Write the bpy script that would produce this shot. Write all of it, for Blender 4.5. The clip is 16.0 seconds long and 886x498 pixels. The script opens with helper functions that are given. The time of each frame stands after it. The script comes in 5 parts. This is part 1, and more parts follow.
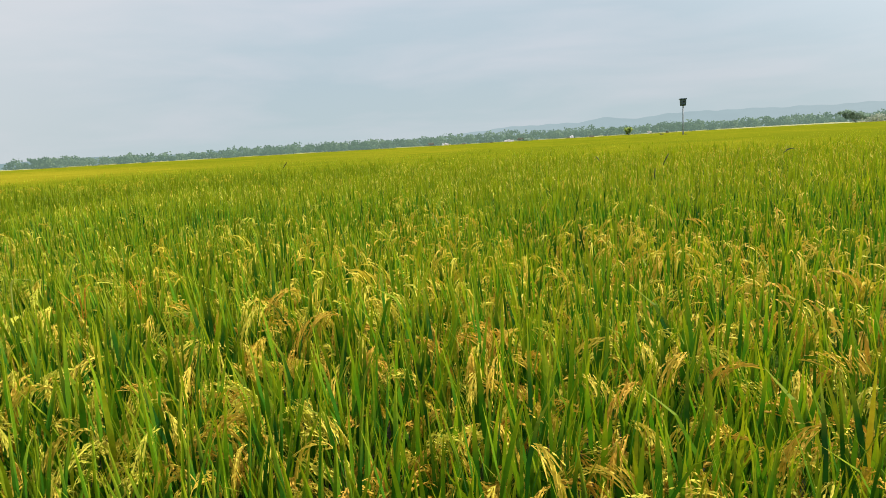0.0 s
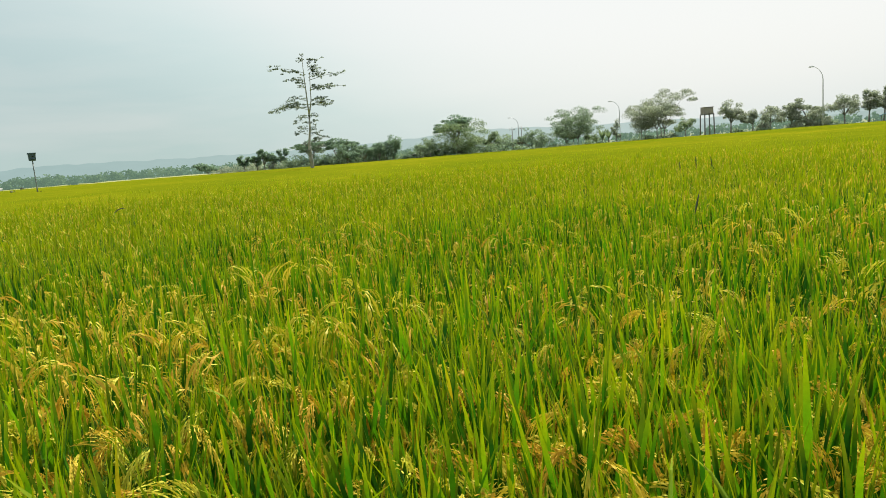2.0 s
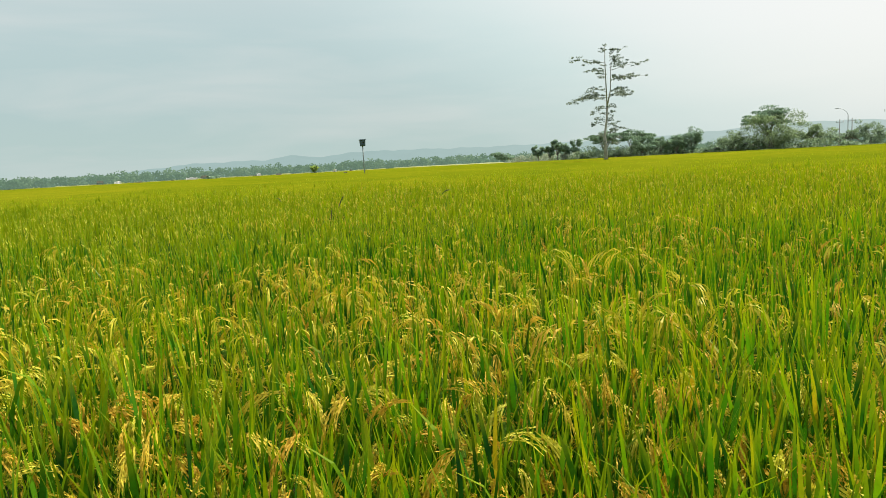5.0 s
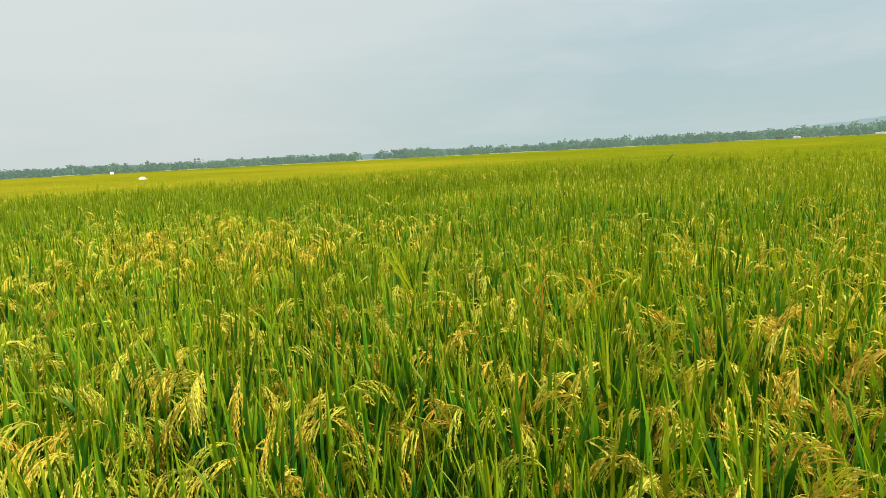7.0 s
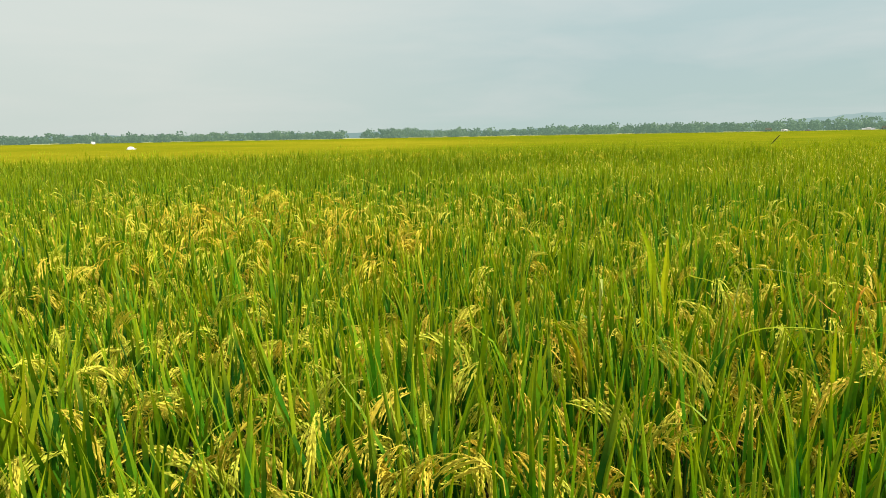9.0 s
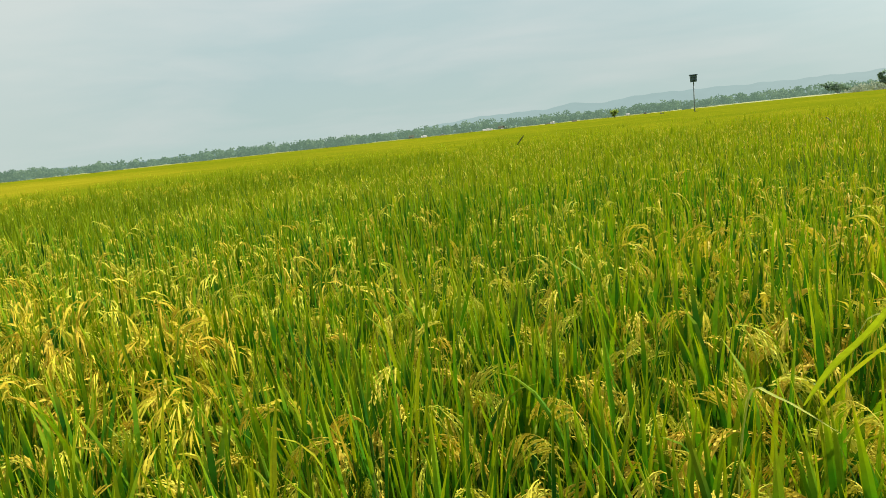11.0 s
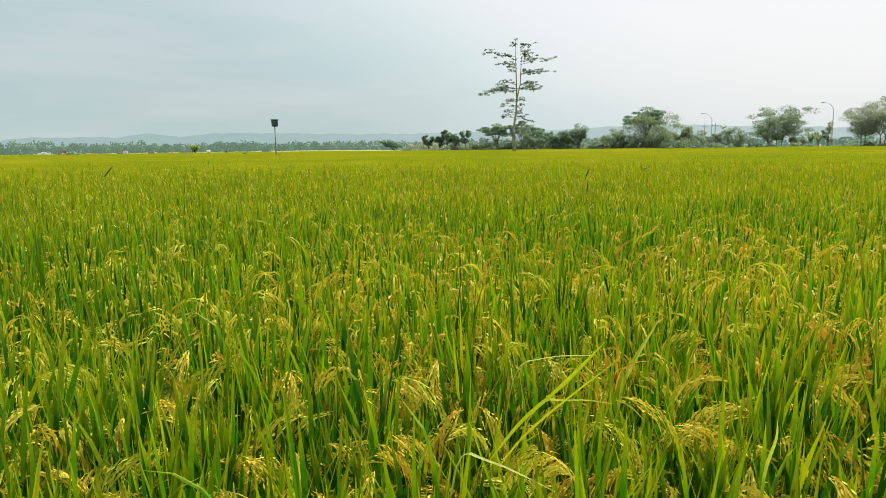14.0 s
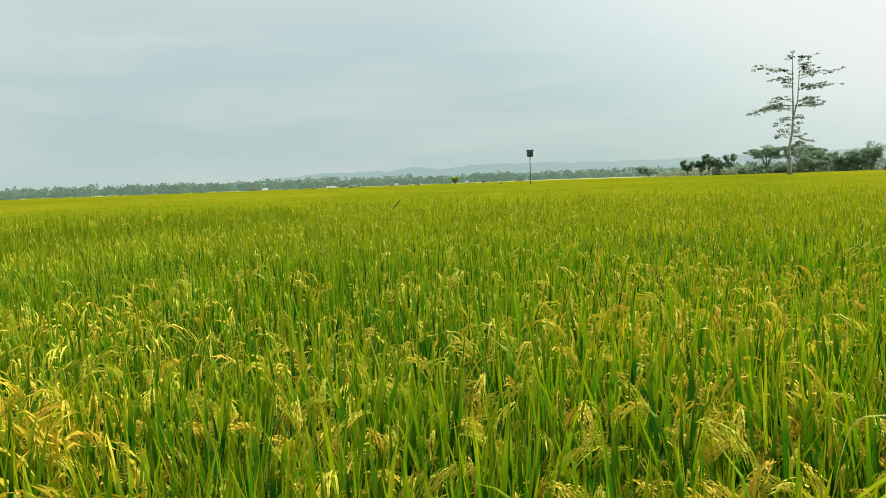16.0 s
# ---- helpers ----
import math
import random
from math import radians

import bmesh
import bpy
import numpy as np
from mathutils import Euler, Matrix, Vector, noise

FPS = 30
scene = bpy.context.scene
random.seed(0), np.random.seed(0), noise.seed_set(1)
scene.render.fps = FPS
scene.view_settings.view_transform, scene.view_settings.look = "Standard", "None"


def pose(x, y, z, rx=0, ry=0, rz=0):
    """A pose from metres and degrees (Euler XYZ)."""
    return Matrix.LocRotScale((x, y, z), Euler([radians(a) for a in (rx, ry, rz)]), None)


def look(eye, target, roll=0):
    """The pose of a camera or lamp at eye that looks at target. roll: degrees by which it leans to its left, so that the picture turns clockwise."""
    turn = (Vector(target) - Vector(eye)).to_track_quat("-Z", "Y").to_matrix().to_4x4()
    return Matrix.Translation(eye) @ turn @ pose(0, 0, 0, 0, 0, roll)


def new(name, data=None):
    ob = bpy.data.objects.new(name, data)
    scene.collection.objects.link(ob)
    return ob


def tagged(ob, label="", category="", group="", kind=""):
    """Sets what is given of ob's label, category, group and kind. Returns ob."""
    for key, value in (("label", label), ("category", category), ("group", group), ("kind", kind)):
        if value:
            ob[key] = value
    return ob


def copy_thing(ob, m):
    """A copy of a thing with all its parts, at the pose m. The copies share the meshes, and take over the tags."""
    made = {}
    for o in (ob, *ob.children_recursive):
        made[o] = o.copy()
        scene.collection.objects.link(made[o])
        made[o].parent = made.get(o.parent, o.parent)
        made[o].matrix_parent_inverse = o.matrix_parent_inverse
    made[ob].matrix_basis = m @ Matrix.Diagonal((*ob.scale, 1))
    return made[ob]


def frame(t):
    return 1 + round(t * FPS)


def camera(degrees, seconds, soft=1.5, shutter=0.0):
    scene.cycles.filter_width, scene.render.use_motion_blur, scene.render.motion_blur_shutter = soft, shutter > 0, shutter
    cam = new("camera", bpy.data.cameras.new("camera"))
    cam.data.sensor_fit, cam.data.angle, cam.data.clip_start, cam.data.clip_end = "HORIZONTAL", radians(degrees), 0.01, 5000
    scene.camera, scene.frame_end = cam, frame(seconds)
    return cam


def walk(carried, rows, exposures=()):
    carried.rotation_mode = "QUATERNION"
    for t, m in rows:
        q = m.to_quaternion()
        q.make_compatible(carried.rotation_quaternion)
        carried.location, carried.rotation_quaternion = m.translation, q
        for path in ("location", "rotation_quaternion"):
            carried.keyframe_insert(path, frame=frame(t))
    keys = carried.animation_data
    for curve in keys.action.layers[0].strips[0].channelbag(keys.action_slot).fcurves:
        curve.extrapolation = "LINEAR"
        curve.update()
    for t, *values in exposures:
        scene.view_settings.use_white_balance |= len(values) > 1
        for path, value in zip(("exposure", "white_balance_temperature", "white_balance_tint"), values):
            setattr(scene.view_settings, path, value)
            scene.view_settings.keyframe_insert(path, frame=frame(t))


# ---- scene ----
cam = camera(66.46, 16.0, soft=0.6)
PATH = [
    (0.0, pose(-0.001, 0.004, 1.625, 81.15, 3.26, 20.71)),
    (0.5, pose(0.182, 0.106, 1.666, 79.91, 6.51, -19.26)),
    (1.0, pose(0.302, 0.024, 1.684, 80.42, 4.75, -34.11)),
    (1.5, pose(0.381, 0.016, 1.678, 81.44, 4.62, -29.74)),
    (2.0, pose(0.436, 0.016, 1.688, 81.90, 4.63, -29.23)),
    (2.5, pose(0.413, 0.024, 1.687, 81.81, 3.21, -26.84)),
    (3.0, pose(0.386, 0.041, 1.691, 82.13, -0.19, -23.13)),
    (3.5, pose(0.336, 0.045, 1.693, 83.24, -0.09, -16.73)),
    (4.0, pose(0.298, 0.065, 1.684, 82.55, 0.57, -11.66)),
    (4.2, pose(0.307, 0.058, 1.689, 82.64, 1.68, -11.71)),
    (6.3, pose(-0.509, -0.078, 1.678, 82.38, 2.69, 27.50)),
    (6.5, pose(-0.608, -0.077, 1.660, 82.99, 2.42, 35.11)),
    (7.0, pose(-0.899, -0.061, 1.647, 82.06, 2.94, 47.68)),
    (7.5, pose(-1.200, -0.084, 1.622, 79.56, 1.19, 46.69)),
    (8.0, pose(-1.596, -0.154, 1.637, 78.14, 1.13, 42.97)),
    (8.5, pose(-2.036, -0.125, 1.582, 78.20, 3.33, 46.06)),
    (9.0, pose(-2.502, -0.086, 1.553, 80.49, 1.02, 46.42)),
    (9.2, pose(-2.669, -0.125, 1.559, 81.41, 0.64, 44.71)),
    (11.3, pose(-4.203, 0.650, 1.612, 78.17, 4.33, 13.39)),
    (11.5, pose(-4.241, 0.672, 1.592, 76.12, 3.01, 10.55)),
    (12.0, pose(-4.242, 0.763, 1.618, 80.90, 5.72, 2.18)),
    (12.5, pose(-4.193, 0.827, 1.612, 77.22, 3.03, -7.85)),
    (13.0, pose(-4.260, 0.811, 1.617, 79.50, 2.96, -17.31)),
    (13.5, pose(-4.296, 0.812, 1.632, 80.08, 1.48, -22.24)),
    (14.0, pose(-4.337, 0.801, 1.642, 81.49, 0.70, -16.01)),
    (14.5, pose(-4.430, 0.774, 1.653, 82.44, 0.71, -4.76)),
    (15.0, pose(-4.494, 0.772, 1.661, 82.84, 1.37, 4.69)),
    (15.5, pose(-4.524, 0.758, 1.676, 83.58, 2.22, 7.28)),
    (16.0, pose(-4.515, 0.764, 1.671, 84.36, 2.05, 4.92)),
]
walk(cam, PATH, exposures=[(0.0, 0.515, 6250, 22), (0.7, 0.515, 6500, 10), (4.2, 0.515, 6500, 10), (6.3, 0.515, 6450, 11),
                           (7.0, 0.515, 6320, 13), (7.7, 0.515, 6500, 10), (13.4, 0.515, 6500, 10), (14.0, 0.515, 6400, 14), (14.7, 0.515, 6500, 10), (16.0, 0.515, 6500, 10)])

# ---- world, sun ----
SUN_AZ, SUN_EL = 56.0, 50.0          # degrees clockwise from +y, and above the horizon
az, el = radians(SUN_AZ), radians(SUN_EL)
SUN_DIR = (math.sin(az) * math.cos(el), math.cos(az) * math.cos(el), math.sin(el))


def link(tree, a, b):
    tree.links.new(a, b)


def ramp_node(nt, stops):
    r = nt.nodes.new("ShaderNodeValToRGB")
    e = r.color_ramp.elements
    e[0].position, e[0].color = stops[0][0], (*stops[0][1], 1)
    e[1].position, e[1].color = stops[-1][0], (*stops[-1][1], 1)
    for p, c in stops[1:-1]:
        e.new(p).color = (*c, 1)
    return r


def make_world():
    w = bpy.data.worlds.new("hazy_sky")
    scene.world = w
    w.use_nodes = True
    nt = w.node_tree
    nt.nodes.clear()
    N = nt.nodes.new
    out, bg, coord = N("ShaderNodeOutputWorld"), N("ShaderNodeBackground"), N("ShaderNodeTexCoord")
    sky = N("ShaderNodeTexSky")
    sky.sky_type = "NISHITA"
    sky.sun_disc = False
    sky.sun_elevation, sky.sun_rotation = el, az
    sky.air_density, sky.dust_density = 1.5, 4.0
    dim = N("ShaderNodeVectorMath")
    dim.operation = "SCALE"
    dim.inputs["Scale"].default_value = 0.10
    link(nt, sky.outputs[0], dim.inputs[0])
    # height above the horizon: pale at the bottom, grey-blue above
    sep = N("ShaderNodeSeparateXYZ")
    link(nt, coord.outputs["Generated"], sep.inputs[0])
    ramp = N("ShaderNodeValToRGB")
    e = ramp.color_ramp.elements
    e[0].position, e[0].color = 0.0, (0.54, 0.69, 0.66, 1)
    e[1].position, e[1].color = 1.0, (0.68, 0.73, 0.74, 1)
    m = e.new(0.10)
    m.color = (0.485, 0.64, 0.65, 1)
    m = e.new(0.19)
    m.color = (0.53, 0.67, 0.68, 1)
    m = e.new(0.36)
    m.color = (0.70, 0.76, 0.76, 1)
    link(nt, sep.outputs["Z"], ramp.inputs[0])
    # cloud veil in long flat streaks
    stretch = N("ShaderNodeMapping")
    stretch.inputs["Scale"].default_value = (1.6, 1.6, 9.0)
    link(nt, coord.outputs["Generated"], stretch.inputs[0])
    cloud = N("ShaderNodeTexNoise")
    cloud.inputs["Scale"].default_value, cloud.inputs["Detail"].default_value = 2.2, 5.0
    cloud.inputs["Roughness"].default_value, cloud.inputs["Distortion"].default_value = 0.5, 0.4
    link(nt, stretch.outputs[0], cloud.inputs[0])
    veil = N("ShaderNodeMapRange")
    veil.inputs["From Min"].default_value, veil.inputs["From Max"].default_value = 0.42, 0.68
    veil.inputs["To Max"].default_value = 0.45
    link(nt, cloud.outputs[0], veil.inputs[0])
    white = N("ShaderNodeMix")
    white.data_type = "RGBA"
    white.inputs["B"].default_value = (0.72, 0.77, 0.76, 1)
    link(nt, veil.outputs[0], white.inputs["Factor"])
    link(nt, ramp.outputs[0], white.inputs["A"])
    # a lighter stretch of cloud on the other side
    far_dot, pale = N("ShaderNodeVectorMath"), N("ShaderNodeMapRange")
    far_dot.operation = "DOT_PRODUCT"
    far_dot.inputs[1].default_value = (-0.82, 0.15, 0.55)
    link(nt, coord.outputs["Generated"], far_dot.inputs[0])
    pale.interpolation_type = "SMOOTHSTEP"
    pale.inputs["From Min"].default_value, pale.inputs["From Max"].default_value = 0.60, 0.98
    pale.inputs["To Max"].default_value = 0.75
    link(nt, far_dot.outputs["Value"], pale.inputs[0])
    open_cloud = N("ShaderNodeMix")
    open_cloud.data_type = "RGBA"
    open_cloud.inputs["B"].default_value = (0.80, 0.83, 0.76, 1)
    link(nt, pale.outputs[0], open_cloud.inputs["Factor"])
    link(nt, white.outputs["Result"], open_cloud.inputs["A"])
    # brightening of the haze round the sun
    dot = N("ShaderNodeVectorMath")
    dot.operation = "DOT_PRODUCT"
    dot.inputs[1].default_value = SUN_DIR
    link(nt, coord.outputs["Generated"], dot.inputs[0])
    glow = N("ShaderNodeMapRange")
    glow.interpolation_type = "SMOOTHSTEP"
    glow.inputs["From Min"].default_value, glow.inputs["From Max"].default_value = 0.41, 0.74
    link(nt, dot.outputs["Value"], glow.inputs[0])
    hot = N("ShaderNodeMix")
    hot.data_type = "RGBA"
    bright = ramp_node(nt, [(0.0, (0.74, 0.90, 0.885)), (0.5, (0.79, 0.925, 0.905)), (0.82, (0.905, 0.955, 0.94)), (1.0, (0.93, 0.955, 0.945))])
    link(nt, glow.outputs[0], bright.inputs[0])
    link(nt, bright.outputs[0], hot.inputs["B"])
    link(nt, glow.outputs[0], hot.inputs["Factor"])
    link(nt, open_cloud.outputs["Result"], hot.inputs["A"])
    both = N("ShaderNodeMix")
    both.data_type = "RGBA"
    both.inputs["Factor"].default_value = 0.12
    link(nt, hot.outputs["Result"], both.inputs["A"])
    link(nt, dim.outputs[0], both.inputs["B"])
    link(nt, both.outputs["Result"], bg.inputs[0])
    bg.inputs["Strength"].default_value = 0.7
    link(nt, bg.outputs[0], out.inputs[0])


make_world()
sun_data = bpy.data.lights.new("sun", "SUN")
sun_data.energy, sun_data.angle, sun_data.color = 5.0, radians(1.0), (1.0, 0.95, 0.84)
sun = new("sun", sun_data)
sun.matrix_world = look(SUN_DIR, (0, 0, 0))


# ---- materials ----
def noise_node(nt, vec, scale, detail=3.0, rough=0.55):
    n = nt.nodes.new("ShaderNodeTexNoise")
    n.inputs["Scale"].default_value, n.inputs["Detail"].default_value = scale, detail
    n.inputs["Roughness"].default_value = rough
    if vec is not None:
        link(nt, vec, n.inputs["Vector"])
    return n


def math_node(nt, op, a, b=0.0, c=None):
    n = nt.nodes.new("ShaderNodeMath")
    n.operation = op
    for k, v in enumerate((a, b) if c is None else (a, b, c)):
        if isinstance(v, (int, float)):
            n.inputs[k].default_value = v
        else:
            link(nt, v, n.inputs[k])
    return n.outputs[0]


def mix_node(nt, f, a, b):
    n = nt.nodes.new("ShaderNodeMix")
    n.data_type = "RGBA"
    for key, v in (("Factor", f), ("A", a), ("B", b)):
        if isinstance(v, (int, float)):
            n.inputs[key].default_value = v
        elif isinstance(v, tuple):
            n.inputs[key].default_value = (*v, 1)
        else:
            link(nt, v, n.inputs[key])
    return n.outputs["Result"]


def start(name):
    m = bpy.data.materials.new(name)
    m.use_nodes = True
    nt = m.node_tree
    return m, nt, nt.nodes["Principled BSDF"], nt.nodes["Material Output"]


def foliage(name, stops, tips=None, through_light=0.35, rough=0.5, patches=0.0, gloss=0.5, soft=(1.1, 1.1, 0.8), mottle=0.25, drift=0.0):
    """Leaves: colour by each leaf's own random value, drifting over the field, thin enough to let light through."""
    m, nt, bsdf, out = start(name)
    tint, info = nt.nodes.new("ShaderNodeAttribute"), nt.nodes.new("ShaderNodeObjectInfo")
    tint.attribute_name = "tint"
    geo = nt.nodes.new("ShaderNodeNewGeometry")
    t = math_node(nt, "FRACT", math_node(nt, "ADD", tint.outputs["Fac"], info.outputs["Random"]))
    if patches:
        a = noise_node(nt, geo.outputs["Position"], 0.35, 3.0)
        b = noise_node(nt, geo.outputs["Position"], 1.9, 2.0)
        s = math_node(nt, "ADD", math_node(nt, "MULTIPLY", a.outputs[0], 0.6), math_node(nt, "MULTIPLY", b.outputs[0], 0.4))
        t = math_node(nt, "MULTIPLY_ADD", math_node(nt, "SUBTRACT", s, 0.58), patches, t)
    if drift:
        where, shift = nt.nodes.new("ShaderNodeSeparateXYZ"), nt.nodes.new("ShaderNodeMapRange")
        link(nt, geo.outputs["Position"], where.inputs[0])
        shift.inputs["From Min"].default_value, shift.inputs["From Max"].default_value = -4.5, -1.0
        shift.inputs["To Min"].default_value, shift.inputs["To Max"].default_value = -drift, drift
        link(nt, where.outputs["X"], shift.inputs[0])
        t = math_node(nt, "ADD", t, shift.outputs[0])
    ramp = ramp_node(nt, stops)
    link(nt, t, ramp.inputs[0])
    col = ramp.outputs[0]
    if tips:
        along = nt.nodes.new("ShaderNodeAttribute")
        along.attribute_name = "along"
        f = nt.nodes.new("ShaderNodeMapRange")
        f.inputs["From Min"].default_value, f.inputs["From Max"].default_value = 0.48, 1.03
        link(nt, along.outputs["Fac"], f.inputs[0])
        col = mix_node(nt, f.outputs[0], col, tips)
    grain = noise_node(nt, geo.outputs["Position"], 55.0, 2.0)
    dark = nt.nodes.new("ShaderNodeMapRange")
    dark.inputs["To Min"].default_value, dark.inputs["To Max"].default_value = 1.0 - mottle, 1.0 + mottle
    link(nt, grain.outputs[0], dark.inputs[0])
    sc = nt.nodes.new("ShaderNodeVectorMath")
    sc.operation = "SCALE"
    link(nt, col, sc.inputs[0])
    link(nt, dark.outputs[0], sc.inputs["Scale"])
    link(nt, sc.outputs[0], bsdf.inputs["Base Color"])
    bsdf.inputs["Roughness"].default_value = rough
    bsdf.inputs["Specular IOR Level"].default_value = gloss
    tr, mix, warm = nt.nodes.new("ShaderNodeBsdfTranslucent"), nt.nodes.new("ShaderNodeMixShader"), nt.nodes.new("ShaderNodeVectorMath")
    warm.operation = "MULTIPLY"
    warm.inputs[1].default_value = soft
    link(nt, sc.outputs[0], warm.inputs[0])
    link(nt, warm.outputs[0], tr.inputs[0])
    mix.inputs[0].default_value = through_light
    link(nt, bsdf.outputs[0], mix.inputs[1])
    link(nt, tr.outputs[0], mix.inputs[2])
    link(nt, mix.outputs[0], out.inputs[0])
    return m


def solid(name, a, b, scale=6.0, rough=0.7, metal=0.0, bump=0.15, detail=4.0):
    """A plain surface in two tones with fine relief."""
    m, nt, bsdf, out = start(name)
    geo = nt.nodes.new("ShaderNodeNewGeometry")
    n = noise_node(nt, geo.outputs["Position"], scale, detail)
    ramp = ramp_node(nt, [(0.3, a), (0.7, b)])
    link(nt, n.outputs[0], ramp.inputs[0])
    link(nt, ramp.outputs[0], bsdf.inputs["Base Color"])
    bsdf.inputs["Roughness"].default_value, bsdf.inputs["Metallic"].default_value = rough, metal
    if bump:
        bp, fine = nt.nodes.new("ShaderNodeBump"), noise_node(nt, geo.outputs["Position"], scale * 6, 3.0)
        bp.inputs["Strength"].default_value = bump
        link(nt, fine.outputs[0], bp.inputs["Height"])
        link(nt, bp.outputs[0], bsdf.inputs["Normal"])
    return m


LEAF = foliage("rice_leaf", [(0.0, (0.014, 0.082, 0.009)), (0.32, (0.038, 0.158, 0.008)), (0.60, (0.074, 0.232, 0.008)),
                             (0.86, (0.138, 0.290, 0.008)), (0.97, (0.330, 0.380, 0.012)), (1.0, (0.430, 0.310, 0.020))],
               tips=(0.310, 0.362, 0.006), through_light=0.38, rough=0.42, patches=0.6, gloss=0.10, soft=(1.15, 1.10, 0.3))
GRAIN = foliage("rice_grain", [(0.0, (0.50, 0.51, 0.046)), (0.40, (0.62, 0.54, 0.058)), (0.76, (0.63, 0.465, 0.046)), (1.0, (0.57, 0.355, 0.038))],
                through_light=0.28, rough=0.6, patches=0.5, gloss=0.12, drift=0.16)
DEEP_LEAF = foliage("deep_green_rice_leaf", [(0.0, (0.020, 0.090, 0.005)), (0.5, (0.050, 0.170, 0.006)), (1.0, (0.120, 0.250, 0.008))],
                    tips=(0.255, 0.315, 0.006), through_light=0.38, rough=0.42, patches=0.6, gloss=0.10, soft=(1.15, 1.10, 0.3))
STEM = foliage("rice_stem", [(0.0, (0.025, 0.085, 0.008)), (0.6, (0.045, 0.11, 0.010)), (1.0, (0.10, 0.13, 0.02))], through_light=0.2, gloss=0.1)
YELLOW_LEAF = foliage("yellowed_leaf", [(0.0, (0.22, 0.34, 0.008)), (1.0, (0.38, 0.41, 0.010))], through_light=0.4, gloss=0.1)
PALE_STRAW = foliage("pale_leaf", [(0.0, (0.34, 0.40, 0.06)), (1.0, (0.46, 0.48, 0.12))], through_light=0.3, gloss=0.2)
WEED = foliage("weed", [(0.0, (0.030, 0.050, 0.012)), (1.0, (0.055, 0.060, 0.020))], through_light=0.15)
# Tree leaves, their tones lifted to stand for haze over the distance.
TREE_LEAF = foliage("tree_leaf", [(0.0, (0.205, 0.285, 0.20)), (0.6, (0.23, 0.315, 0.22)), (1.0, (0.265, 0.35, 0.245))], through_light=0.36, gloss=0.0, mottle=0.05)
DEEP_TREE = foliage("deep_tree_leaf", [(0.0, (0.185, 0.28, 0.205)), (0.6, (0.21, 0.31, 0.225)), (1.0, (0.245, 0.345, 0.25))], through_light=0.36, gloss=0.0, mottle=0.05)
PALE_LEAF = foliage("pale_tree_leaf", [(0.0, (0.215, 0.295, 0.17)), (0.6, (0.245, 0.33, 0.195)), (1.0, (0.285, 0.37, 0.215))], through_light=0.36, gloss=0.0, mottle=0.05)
GREY_HAZE_LEAF = foliage("grey_haze_tree_leaf", [(0.0, (0.295, 0.345, 0.275)), (1.0, (0.345, 0.39, 0.315))], through_light=0.36, gloss=0.0, mottle=0.05)
# The lone tree's greyed tone is painted haze as well.
LONE_HAZE_LEAF = foliage("lone_tree_haze_leaf", [(0.0, (0.16, 0.205, 0.195)), (1.0, (0.22, 0.265, 0.25))], through_light=0.5, gloss=0.0, mottle=0.05)
RIPE = foliage("ripe_grain", [(0.0, (0.54, 0.49, 0.036)), (0.6, (0.55, 0.44, 0.030)), (1.0, (0.52, 0.36, 0.028))], through_light=0.3, gloss=0.1)
BRIGHT_LEAF = foliage("bright_tree_leaf", [(0.0, (0.26, 0.38, 0.09)), (1.0, (0.36, 0.46, 0.13))], through_light=0.5, gloss=0.0, mottle=0.05)
DRY_LEAF = foliage("dried_leaf", [(0.0, (0.62, 0.40, 0.03)), (1.0, (0.66, 0.28, 0.03))], through_light=0.4, gloss=0.1)
FAR_HAZE_LEAF = foliage("far_tree_leaf_haze_glow", [(0.0, (0.08, 0.14, 0.09)), (0.5, (0.13, 0.21, 0.135)), (1.0, (0.20, 0.28, 0.165))], through_light=0.4, gloss=0.0, mottle=0.05)
BARK = solid("bark", (0.14, 0.135, 0.115), (0.25, 0.24, 0.21), 3.0, 0.9)
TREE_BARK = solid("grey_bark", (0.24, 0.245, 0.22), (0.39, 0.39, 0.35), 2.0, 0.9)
# Wet soil, its tone lowered further for the shade under the crop.
SOIL = solid("wet_shaded_soil", (0.010, 0.010, 0.006), (0.026, 0.023, 0.013), 4.0, 0.95)
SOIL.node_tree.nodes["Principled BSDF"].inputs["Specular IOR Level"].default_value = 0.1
GRASS = solid("dry_grass_ground", (0.06, 0.09, 0.025), (0.13, 0.16, 0.05), 0.35, 0.9)
PALE = solid("pale_bank", (0.19, 0.22, 0.06), (0.29, 0.29, 0.10), 0.08, 0.9)
# Steel tone lightened for the haze over the far lamps.
STEEL = solid("grey_steel", (0.40, 0.42, 0.43), (0.52, 0.54, 0.54), 2.0, 0.5, 0.2, 0.05)
ASPHALT = solid("asphalt", (0.045, 0.045, 0.045), (0.075, 0.073, 0.07), 1.5, 0.9)
DARK_STEEL = solid("dark_painted_steel", (0.10, 0.10, 0.10), (0.16, 0.155, 0.15), 2.0, 0.7)
RUSTY = solid("rusty_sheet", (0.22, 0.20, 0.19), (0.31, 0.285, 0.27), 2.5, 0.75)
CONCRETE = solid("concrete", (0.28, 0.28, 0.26), (0.42, 0.41, 0.38), 3.0, 0.85)
POLE = solid("dull_teal_paint", (0.13, 0.17, 0.17), (0.19, 0.22, 0.22), 3.0, 0.6)
BOX_WOOD = solid("weathered_box", (0.035, 0.070, 0.090), (0.065, 0.105, 0.125), 5.0, 0.8)
DARK = solid("dark_opening", (0.008, 0.008, 0.008), (0.015, 0.015, 0.015), 5.0, 0.9, bump=0.0)
